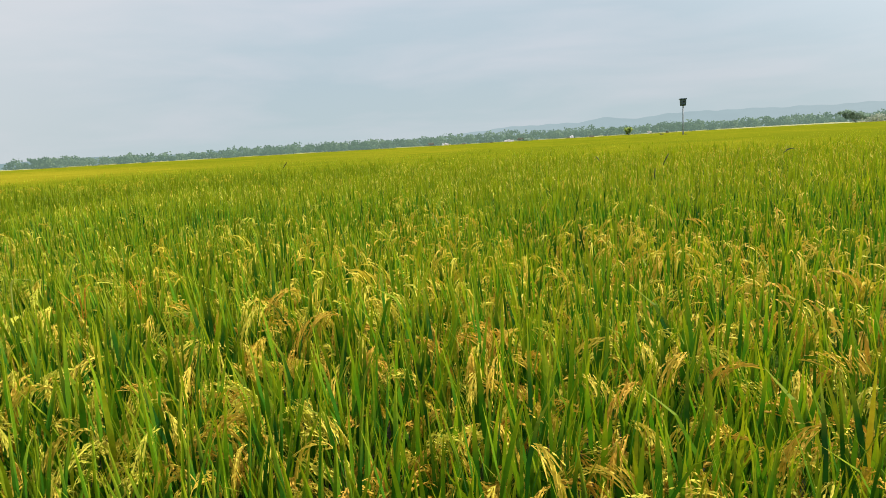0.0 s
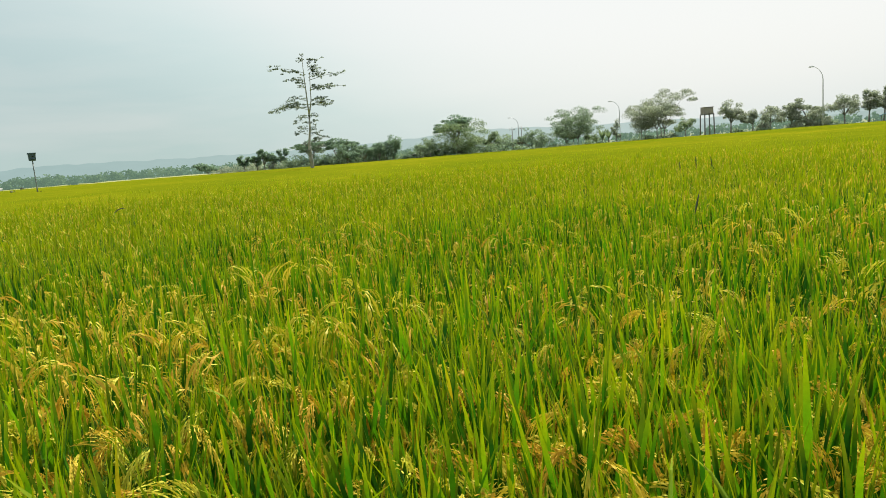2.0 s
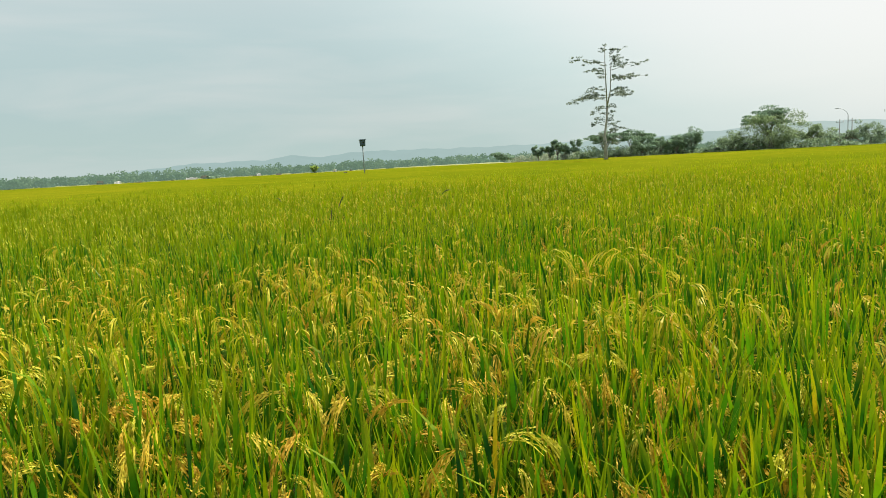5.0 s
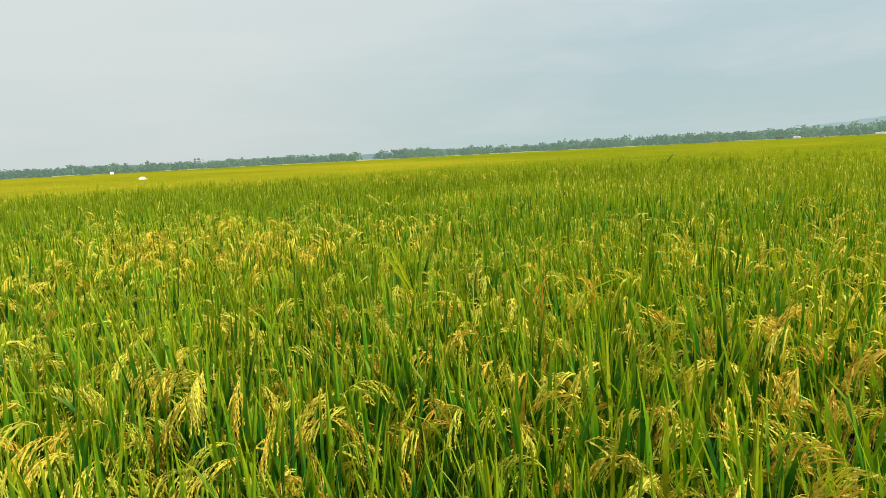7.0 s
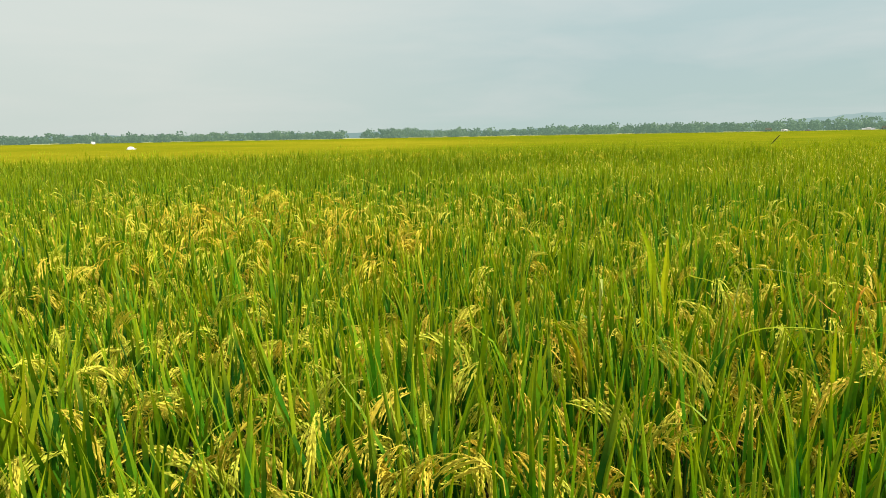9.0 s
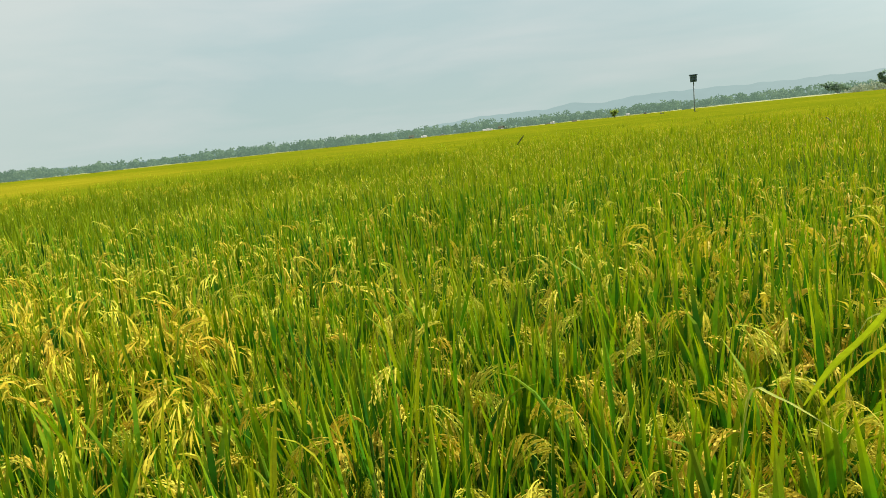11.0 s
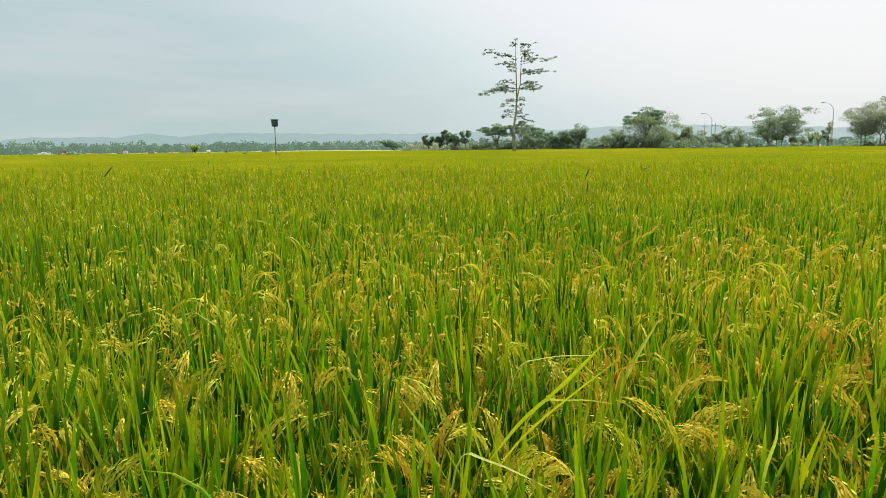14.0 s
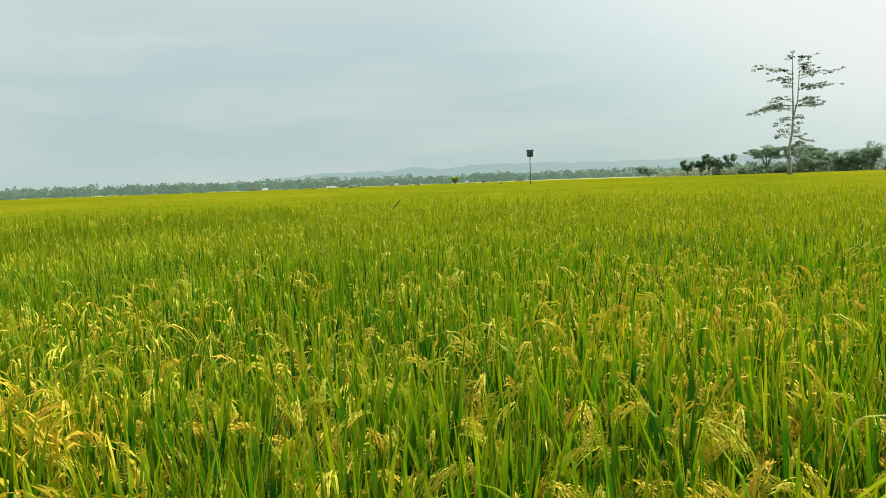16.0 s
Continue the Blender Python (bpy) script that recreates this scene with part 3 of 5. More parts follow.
# stretches where ears outnumber the leaves, or are few: place, reach and weight
EARED = ((-4.1, 1.0, 0.6, 0.5), (-3.5, 0.55, 0.4, 0.2), (-4.05, 2.1, 0.3, 0.6), (-3.7, 2.6, 1.0, 0.4), (-4.95, 2.3, 0.4, -0.5), (1.45, 1.3, 0.35, 0.7), (-0.6, 1.3, 0.35, 0.7), (-8.5, 2.8, 2.0, 0.7),
         (0.0, 2.9, 0.7, 0.5), (-5.6, 2.2, 0.7, -0.5), (-0.2, 1.9, 0.4, -0.3), (-2.75, 0.6, 0.5, -0.7), (-3.45, 1.9, 0.35, -0.4))


def eared(x, y):
    """How far ears prevail at a place, from 0 to 1."""
    v = 0.5 + 0.55 * noise.noise((x * 0.9, y * 0.9, 9.1)) + 0.35 * noise.noise((x * 0.25, y * 0.25, 2.6))
    return v + sum(w * math.exp(-((x - a) ** 2 + (y - b) ** 2) / (r * r)) for a, b, r, w in EARED)


def scatter(name, templates, places, label, scale=(0.9, 1.12), mats=None, by_place=True):
    """Many clumps joined into one mesh; the later templates where ears prevail."""
    which = RNG.integers(0, len(templates), len(places))
    if by_place:
        half = len(templates) // 2
        rich = np.array([eared(p[0], p[1]) for p in places]) + RNG.normal(0, 0.15, len(places)) > 0.60
        which = which % half + np.where(rich, half, 0)
    Vs, Qs, Ms, Ts, As, base = [], [], [], [], [], 0
    for k, (V, Q, M, T, A) in enumerate(templates):
        P = places[which == k]
        if not len(P):
            continue
        a, s = RNG.uniform(0, 2 * math.pi, len(P)), RNG.uniform(*scale, len(P))
        c, sn = np.cos(a) * s, np.sin(a) * s
        X = V[None, :, 0] * c[:, None] - V[None, :, 1] * sn[:, None] + P[:, 0:1]
        Y = V[None, :, 0] * sn[:, None] + V[None, :, 1] * c[:, None] + P[:, 1:2]
        Z = V[None, :, 2] * (s * P[:, 2])[:, None]
        Vs.append(np.stack([X, Y, Z], 2).reshape(-1, 3))
        Qs.append((Q[None] + (np.arange(len(P)) * len(V))[:, None, None]).reshape(-1, 4) + base)
        Ms.append(np.tile(M, len(P)))
        Ts.append(((T[None] + RNG.random(len(P))[:, None]) % 1.0).ravel())
        As.append(np.tile(A, len(P)))
        base += len(P) * len(V)
    me = quads(name, np.concatenate(Vs), np.concatenate(Qs), mats or MATS, np.concatenate(Ms), np.concatenate(Ts), np.concatenate(As))
    return tagged(new(name, me), label, "rice", kind="stuff")


# the line along which the camera goes, a narrow way left free of rice
WAY = np.array([(1.2, -0.15), (0.2, 0.0), (-1.6, -0.1), (-2.7, -0.05), (-4.2, 0.7), (-4.9, 0.8)])


def way_distance(x, y):
    best = np.full(len(x), 1e9)
    for a, b in zip(WAY[:-1], WAY[1:]):
        d = b - a
        t = np.clip(((x - a[0]) * d[0] + (y - a[1]) * d[1]) / (d @ d), 0, 1)
        best = np.minimum(best, np.hypot(x - a[0] - t * d[0], y - a[1] - t * d[1]))
    return best


def in_front(x, y, slack=0.0):
    """The part of the plan that the walk looks over: from far left round to the right."""
    a = np.degrees(np.arctan2(x + 2.0, y - np.interp(x, WAY[::-1, 0], WAY[::-1, 1]) + 0.6 + slack))
    return (a > -90) & (a < 76)


def planted(spacing, reach):
    """Rows of clumps, a little uneven, turned against the axes."""
    n = int(reach / spacing) + 1
    i, j = np.meshgrid(np.arange(-n, n + 1), np.arange(-n, n + 1))
    x, y = (i.ravel() + RNG.uniform(-0.32, 0.32, i.size)) * spacing, (j.ravel() + RNG.uniform(-0.32, 0.32, i.size)) * spacing
    c, s = math.cos(0.35), math.sin(0.35)
    return x * c - y * s - 2.0, x * s + y * c + 0.3


def vigour(x, y):
    """Height of the crop from place to place."""
    return np.array([0.97 + 0.16 * noise.noise((a * 0.55, b * 0.55, 1.7)) + 0.10 * noise.noise((a * 2.1, b * 2.1, 5.2)) for a, b in zip(x, y)])


x, y = planted(0.205, 16.0)
d, ahead = way_distance(x, y), in_front(x, y)
NEAR, MIDDLE, FURTHER = 1.9, 3.2, 9.0


def zone(lo, hi):
    k = (d >= lo) & (d < hi) & ahead
    return np.stack([x[k], y[k], vigour(x[k], y[k])], 1)


near_places = zone(0.0, NEAR)
# the stretch of the planting that is passed closest: in front of the places where one stands
STANDS = ((0.2, 0.0, -60, 70), (-0.7, -0.1, -84, 20), (-1.4, -0.1, -84, 0), (-2.0, -0.12, -84, 0), (-2.6, -0.1, -84, 0), (-4.3, 0.75, -50, 58))
closest = np.full(len(near_places), 9.0)
for sx, sy, lo, hi in STANDS:
    rx, ry = near_places[:, 0] - sx, near_places[:, 1] - sy
    r, a = np.hypot(rx, ry), np.degrees(np.arctan2(rx, ry))
    closest = np.where((r > 0.9) & (a > lo) & (a < hi), np.minimum(closest, r), closest)
near_places = near_places[np.argsort(closest)]
single, joined = near_places[:200], near_places[200:]
scatter("rice_plants_near", templates(110, 12, 1), joined, "upright green rice with nodding yellow ears in rows")
scatter("rice_leaves_between", [leaves_only(s) for s in range(200, 208)],
        np.concatenate([near_places, zone(NEAR, MIDDLE)]) + np.append(RNG.uniform(-0.1, 0.1, 2), 0.0), "green rice leaves filling the gaps between plants", (0.85, 1.0), by_place=False)
scatter("rice_plants_middle", templates(20, 14, 1), zone(NEAR, MIDDLE), "upright green rice with nodding yellow ears in rows")
scatter("rice_plants_further", templates(40, 16, 0), zone(MIDDLE, FURTHER), "upright green rice with nodding yellow ears in rows")
k = (d < 3.6) & ~ahead
scatter("rice_leaves_behind", [leaves_only(s, 15) for s in range(210, 216)], np.stack([x[k], y[k], vigour(x[k], y[k])], 1), "green rice leaves filling the gaps between plants", (0.85, 1.0), by_place=False)
scatter("rice_plants_behind", [tuft(s, 13, 2 + s // 63 * 2, 0.036, 1.0) for s in range(60, 66)], np.stack([x[k], y[k], vigour(x[k], y[k])], 1), "upright green rice along the narrow path")

x, y = planted(0.275, 31.0)
d, ahead = way_distance(x, y), in_front(x, y)
k = (d >= 3.4) & (d < 11.0) & ~ahead
scatter("rice_tufts_behind", [tuft(s, 7, 2 + s // 86 * 3, 0.042, 1.0) for s in range(80, 92)], np.stack([x[k], y[k], vigour(x[k], y[k])], 1), "green and gold rice leaf tips across the field")
wide = zone(FURTHER, 29.0)
green_plot = (wide[:, 0] < -11.5 + 1.5 * np.sin(wide[:, 1] * 0.4)) & (wide[:, 0] > -30)
scatter("rice_tufts_wide", [tuft(s, 7, 3 + s // 10 * 3, 0.020, 1.0) for s in range(20)], wide[~green_plot], "green and gold rice leaf tips across the field")
scatter("rice_tufts_green", [tuft(s, 7, 1 + s // 10, 0.020, 1.0) for s in range(20)], wide[green_plot], "deep green rice leaf tips in a plot still unripe", mats=[DEEP_LEAF, GRAIN, STEM])
x, y = planted(0.60, 64.0)
d, ahead = way_distance(x, y), in_front(x, y)
edge = np.array([field_edge(math.degrees(math.atan2(a + 2.0, b - 0.3))) for a, b in zip(x, y)])
ahead = ahead & (d < edge - 2)
far = zone(29.0, 50.0)
golden = (far[:, 0] < -30) & (far[:, 1] < 40)
scatter("rice_tufts_far", [tuft(s, 7, s // 57, 0.040, 1.0) for s in range(50, 64)], far[~golden], "green and gold rice leaf tips across the field")
scatter("rice_tufts_golden", [tuft(s, 6, 2 * (s // 57), 0.040, 1.0) for s in range(50, 64)], far[golden], "yellow rice leaf tips in a plot that has ripened", mats=[YELLOW_LEAF, GRAIN, STEM])


def ears_only(seed):
    """Ripe ears with a few yellowed leaves between them."""
    rng, h = np.random.default_rng(seed), Heap()
    for i in range(4):
        V, Q, A = panicle(rng, (rng.normal(0, 0.06), rng.normal(0, 0.06), rng.uniform(0.70, 0.84)), rng.uniform(0, 6.28), 0)
        h.add(V, Q, 1, A, rng.random())
    for i in range(3):
        V, Q, A = leaf((rng.normal(0, 0.06), rng.normal(0, 0.06), rng.uniform(0.45, 0.6)), rng.uniform(0, 6.28), rng.uniform(2, 16), rng.uniform(0, 20), rng.uniform(0.30, 0.45), 0.014, 2, False, 0.3)
        h.add(V, Q, 0, A, rng.random())
    return h.arrays()


def ripe_patch(cx, cy, rx, ry, count, turn=0.0):
    """A stretch where the crop has turned gold."""
    a, r = RNG.uniform(0, 2 * math.pi, count), RNG.random(count) ** 0.62
    u, v, t = rx * r * np.cos(a), ry * r * np.sin(a), radians(turn)
    px, py = cx + u * math.cos(t) - v * math.sin(t), cy + u * math.sin(t) + v * math.cos(t)
    scatter("ripe_rice_ears", [ears_only(s) for s in range(400, 406)], np.stack([px, py, vigour(px, py)], 1), "patch of ripe golden rice ears among green leaves",
            mats=[YELLOW_LEAF, RIPE, STEM], by_place=False)


ripe_patch(-8.5, 2.8, 2.5, 1.3, 150, -23)
ripe_patch(-6.3, 2.9, 1.0, 0.5, 40, -30)
ripe_patch(-3.1, 3.0, 0.25, 0.2, 5)
ripe_patch(-2.2, 4.6, 2.4, 1.9, 120)
ripe_patch(1.6, 3.6, 0.9, 0.5, 14)
ripe_patch(-22.0, 16.0, 9.0, 3.0, 160, 30)


def rice_plant(seed, rich):
    """A near clump with each leaf and ear a part of its own; the stems are its body."""
    root = None
    pieces = hill(seed, 2, rich)
    rng = np.random.default_rng(seed + 77)
    kind, V, Q, A = pieces[-1]
    root = new("rice_plant", quads("rice_stems", V, Q, [STEM], tint=[0.3] * len(V), along=A))
    tagged(root, "upright green rice plant with nodding golden ears", "rice plant", "rice plants along the path")
    for kind, V, Q, A in pieces[:-1]:
        mat = LEAF if kind == "leaf" else GRAIN
        child = new(kind, quads(kind, V, Q, [mat], tint=[rng.random()] * len(V), along=A))
        child.parent = root
    return root


near_models = {rich: [rice_plant(s, rich) for s in range(100 + 10 * rich, 106 + 10 * rich)] for rich in (False, True)}
fresh = {rich: list(models) for rich, models in near_models.items()}
for px, py, pv in single:
    rich = bool(eared(px, py) + RNG.normal(0, 0.15) > 0.60)
    m = pose(px, py, 0, 0, 0, RNG.uniform(0, 360)) @ Matrix.Scale(pv * RNG.uniform(0.92, 1.1), 4)
    if fresh[rich]:
        fresh[rich].pop().matrix_world = m
    else:
        model = near_models[rich][int(RNG.integers(0, 6))]
        copy_thing(model, m @ Matrix.Scale(1 / model.scale.x, 4))


def lying_blade(points, width, material, parent, roll=0.0):
    """One long leaf along a line of points, in its thing's own place."""
    P = [Vector(p) for p in points]
    n, V, A = 12, [], []
    for k in range(n + 1):
        f = k / n * (len(P) - 1)
        i = min(int(f), len(P) - 2)
        g = f - i
        a, b, c, e = P[max(i - 1, 0)], P[i], P[i + 1], P[min(i + 2, len(P) - 1)]
        p = 0.5 * (2 * b + (c - a) * g + (2 * a - 5 * b + 4 * c - e) * g * g + (3 * b - a - 3 * c + e) * g ** 3)
        d = (c - b).normalized()
        side = (Matrix.Rotation(roll, 3, d) @ d.cross(Vector((0, 0, 1))).normalized())
        up = side.cross(d)
        w = width * 0.5 * min(1.0, 0.2 + 1.9 * k / n) * max(0.04, 1 - (k / n) ** 3)
        V += [p - side * w + up * w * 0.35, p, p + side * w + up * w * 0.35]
        A += [k / n * 0.9] * 3
    Q = [(k * 3 + j, k * 3 + j + 1, k * 3 + j + 4, k * 3 + j + 3) for k in range(n) for j in range(2)]
    ob = new("leaf", quads("leaf", V, Q, [material], tint=[0.25 + 0.2 * len(parent.children)] * len(V), along=A))
    ob.parent = parent
    return ob


leaning = thing("leaning_rice_leaves", -3.82, 2.30, "long yellow-green rice leaves leaning over their neighbours", "plant")
lying_blade([(0.02, -0.02, 0.88), (0.06, -0.12, 1.01), (0.11, -0.24, 1.14), (0.13, -0.37, 1.27)], 0.030, YELLOW_LEAF, leaning, 0.0)
lying_blade([(0.05, 0.0, 0.85), (0.09, -0.09, 0.97), (0.15, -0.19, 1.09), (0.21, -0.30, 1.21)], 0.026, YELLOW_LEAF, leaning, 0.0)
lying_blade([(0.0, 0.08, 0.5), (0.12, -0.02, 0.97), (0.21, -0.06, 1.025), (0.31, -0.10, 1.02)], 0.012, YELLOW_LEAF, leaning, 0.2)
second = thing("leaning_rice_leaves", -3.25, 2.70, "long yellow-green rice leaf leaning over its neighbours", "plant")
lying_blade([(-0.06, -0.05, 0.45), (0.05, 0.05, 0.74), (0.20, 0.16, 0.87), (0.40, 0.30, 0.985)], 0.024, YELLOW_LEAF, second, 0.5)
arched = thing("arched_rice_leaf", -3.66, 2.62, "single pale rice leaf arched flat over the crop", "plant")
lying_blade([(0.0, 0.0, 0.6), (0.05, -0.02, 0.96), (0.14, -0.04, 1.02), (0.30, -0.06, 1.02)], 0.012, PALE_STRAW, arched)
dry = thing("arched_rice_leaf", -3.97, 2.12, "single pale rice leaf bent down over the crop", "plant")
lying_blade([(0.0, 0.03, 0.6), (0.03, -0.01, 0.96), (0.08, -0.08, 1.0), (0.17, -0.21, 0.985)], 0.012, PALE_STRAW, dry)


flat = thing("arched_rice_leaf", -3.30, 1.92, "long pale rice leaf arched flat over the crop", "plant")
lying_blade([(-0.10, -0.09, 0.80), (-0.02, -0.01, 0.94), (0.10, 0.09, 0.97), (0.24, 0.24, 0.94)], 0.008, YELLOW_LEAF, flat, 0.2)


def dried_clump(x, y, top, count, seed):
    """A clump whose upper leaves have dried to orange."""
    rng = np.random.default_rng(seed)
    root = thing("dried_rice_leaves", x, y, "orange dried rice leaves standing among green plants", "plant", "dried leaves")
    for k in range(count):
        a, out = rng.uniform(0, 6.28), rng.uniform(0.02, 0.10)
        z = top * rng.uniform(0.9, 1.02)
        lying_blade([(0, 0, 0.55), (out * 0.4 * math.cos(a), out * 0.4 * math.sin(a), z * 0.90), (out * math.cos(a), out * math.sin(a), z * 0.97),
                     (out * 1.9 * math.cos(a), out * 1.9 * math.sin(a), z + rng.uniform(-0.04, 0.04))], rng.uniform(0.007, 0.011), DRY_LEAF, root, rng.uniform(-0.6, 0.6))


dried_clump(-3.23, 2.72, 0.99, 5, 1)
dried_clump(-3.05, 2.95, 0.97, 4, 2)


def weed(x, y, z, dx, dz, length, bow):
    """A thin stalk that carries a dark seed head above the crop; (x, y, z) is the middle of the head."""
    root = thing("tall_weed", x, y, "thin weed stalk with a dark seed head above the rice", "weed", "weeds in the rice")
    way = Vector((dx, 0.1, dz)).normalized()
    foot, tip = Vector((0, 0, z)) - way * length * 0.5, Vector((0, 0, z)) + way * length * 0.5
    part("stalk", tubes_bm([([Vector((foot.x * 1.5, 0, -0.02)), Vector((foot.x * 1.3, 0, foot.z * 0.6)), foot], (0.003, 0.0026, 0.0022))], 5), YELLOW_LEAF, root)
    pts = [foot.lerp(tip, k / 8) + Vector((0, 0, bow * math.sin(math.pi * k / 8))) for k in range(9)]
    part("seed_head", tubes_bm([(pts, [0.0025 + 0.0045 * math.sin(math.pi * (k + 0.6) / 9.2) for k in range(9)])], 6), WEED, root)


weed(-5.73, 8.54, 1.44, 0.62, 0.75, 0.14, 0.0)
weed(-0.39, 8.24, 1.30, 0.45, 0.90, 0.15, 0.01)
weed(-0.50, 8.02, 1.16, 0.10, 1.0, 0.12, 0.0)
weed(0.97, 9.10, 1.31, 0.92, 0.35, 0.13, 0.02)
weed(-1.75, 12.4, 1.20, -0.5, 0.6, 0.12, 0.015)
weed(8.02, 6.50, 1.28, 0.08, 1.0, 0.16, 0.0)
weed(8.16, 6.36, 1.27, -0.06, 1.0, 0.15, 0.0)
weed(7.84, 6.62, 1.24, 0.05, 1.0, 0.12, 0.0)
weed(4.80, 3.75, 1.12, 0.42, 0.9, 0.17, 0.0)


# ---- trees ----
def ball(rng, n):
    v = rng.normal(size=(n, 3))
    return v / np.linalg.norm(v, axis=1)[:, None] * rng.uniform(0.25, 1.0, n)[:, None] ** 0.6


def leaf_cloud(rng, centres, radii, count, size, wide=0.55, up=0.45):
    """Small leaves thrown round many centres: points, faces, one random value each."""
    c = rng.integers(0, len(centres), count)
    p = np.asarray(centres)[c] + ball(rng, count) * np.asarray(radii)[c]
    u = rng.normal(size=(count, 3))
    u /= np.linalg.norm(u, axis=1)[:, None]
    w = np.cross(u, rng.normal(size=(count, 3)))
    w /= np.linalg.norm(w, axis=1)[:, None]
    out = (p - np.asarray(centres)[c]) / np.asarray(radii)[c] + np.array((0, 0, up)) + 0.17 * rng.normal(size=(count, 3))
    out /= np.linalg.norm(out, axis=1)[:, None]
    w *= np.where((np.cross(w, u) * out).sum(1) < 0, -1.0, 1.0)[:, None]
    s = rng.uniform(0.6, 1.3, count)[:, None] * size
    V = np.stack([p - u * s, p + w * s * wide, p + u * s, p - w * s * wide], 1).reshape(-1, 3)
    Q = np.arange(count * 4).reshape(-1, 4)
    return V, Q, np.repeat(rng.random(count), 4), np.repeat(out, 4, axis=0)


def crown_part(tree, V, Q, T, N, material):
    ob = new("crown", quads("crown", V, Q, [material], tint=T, normals=N))
    ob.parent = tree
    return ob


def tree(x, y, height, width, style, label, seed, material=None, stems=1, lean=0.0, group="trees by the road", leaves=900, size=0.21):
    """A tree with tapered trunk, limbs and a crown of small leaves. style: umbrella, round, open, shrub, column, dome, broad, spread."""
    rng = np.random.default_rng(seed)
    root = thing("tree" if style != "shrub" else "shrub", x, y, label, "tree" if style != "shrub" else "shrub", group)
    lines, C, R = [], [], []
    fork = height * {"umbrella": 0.36, "round": 0.33, "open": 0.45, "shrub": 0.06, "column": 0.35, "dome": 0.2, "broad": 0.30, "spread": 0.30}[style]
    limbs = {"umbrella": 9 if stems < 3 else 5, "round": 8, "open": 7, "shrub": 6, "column": 5, "dome": 14, "broad": 24 // stems, "spread": 17 // stems}[style]
    thick = (0.020 * height + 0.02) / math.sqrt(stems)
    for s in range(stems):
        foot = Vector(((s - (stems - 1) / 2) * 0.07 * height, rng.normal(0, 0.1), -0.05))
        top = Vector((foot.x * 1.6 + lean * fork, rng.normal(0, 0.15), fork))
        lines.append(([foot, foot.lerp(top, 0.5) + Vector((rng.normal(0, 0.06), 0, 0)), top], (thick, thick * 0.8, thick * 0.65)))
        for k in range(limbs):
            a = 2 * math.pi * (k + rng.uniform(-0.3, 0.3)) / limbs
            reach = width * 0.5 * (rng.uniform(0.04, 0.96) ** 0.5 if style == "broad" else rng.uniform(0.35, 0.98))
            out = reach / (width * 0.5)
            if style == "umbrella":
                z = height * (0.97 - 0.16 * out ** 2 - rng.uniform(0, 0.13))
            elif style in ("round", "open"):
                z = fork + (height - fork) * rng.uniform(0.25, 0.97) * math.sqrt(max(0.08, 1 - (out * 0.85) ** 2))
            elif style == "broad":
                z = height * (0.95 - 0.45 * out ** 2.2 - rng.uniform(0, 0.13))
            elif style == "spread":
                z = max(0.42, rng.uniform(0.5, 0.98) * math.sqrt(max(0.12, 1 - (out * 0.8) ** 2))) * height
            elif style == "dome":
                z = height * rng.uniform(0.22, 0.97) * math.sqrt(max(0.12, 1 - (out * 0.9) ** 2))
            elif style == "column":
                z = fork + (height - fork) * (k + 0.7) / limbs
            else:
                z = height * rng.uniform(0.25, 0.85) * math.sqrt(max(0.1, 1 - (out * 0.8) ** 2))
            end = Vector((top.x + reach * math.cos(a) + lean * (z - fork), reach * math.sin(a), z))
            mid = top.lerp(end, 0.5) + Vector((0, 0, (0.10 if style == "umbrella" else 0.04) * height))
            lines.append(([top, mid, end], (thick * 0.45, thick * 0.28, thick * 0.08)))
            for j in range(5):
                jump = Vector(rng.normal(0, 0.085 * width, 3))
                jump.z *= 0.55 if style == "umbrella" else 0.9
                C.append(tuple(end.lerp(mid, j * 0.17) + jump))
                squash = {"umbrella": 0.30, "round": 0.7, "open": 0.72, "shrub": 0.8, "column": 0.8, "dome": 0.55, "broad": 0.42, "spread": 0.42}[style]
                r = width * {"umbrella": 0.125, "round": 0.15, "open": 0.15, "shrub": 0.18, "column": 0.28, "dome": 0.12, "broad": 0.115, "spread": 0.12}[style] * rng.uniform(0.7, 1.25)
                R.append((r, r, r * squash))
    if style == "umbrella":
        C.append((lean * height, 0, height * 0.95))
        R.append((width * 0.2, width * 0.2, width * 0.06))
    part("trunk", tubes_bm(lines, 6), BARK, root)
    if style in ("round", "open", "broad", "spread"):
        C, R = zip(*[(c, r) for c, r in zip(C, R) if c[2] - r[2] > (0.40 if stems == 1 else 0.34) * height])
    V, Q, T, N = leaf_cloud(rng, C, R, int(leaves * 4.0), size * 0.50)
    V[:, 2] = np.maximum(V[:, 2], 0.05)
    # Beyond x 84 the paler tone stands for thicker haze towards the sun.
    crown_part(root, V, Q, T, N, material or (GREY_HAZE_LEAF if x > 84 else TREE_LEAF if x > 56 else DEEP_TREE))
    return root


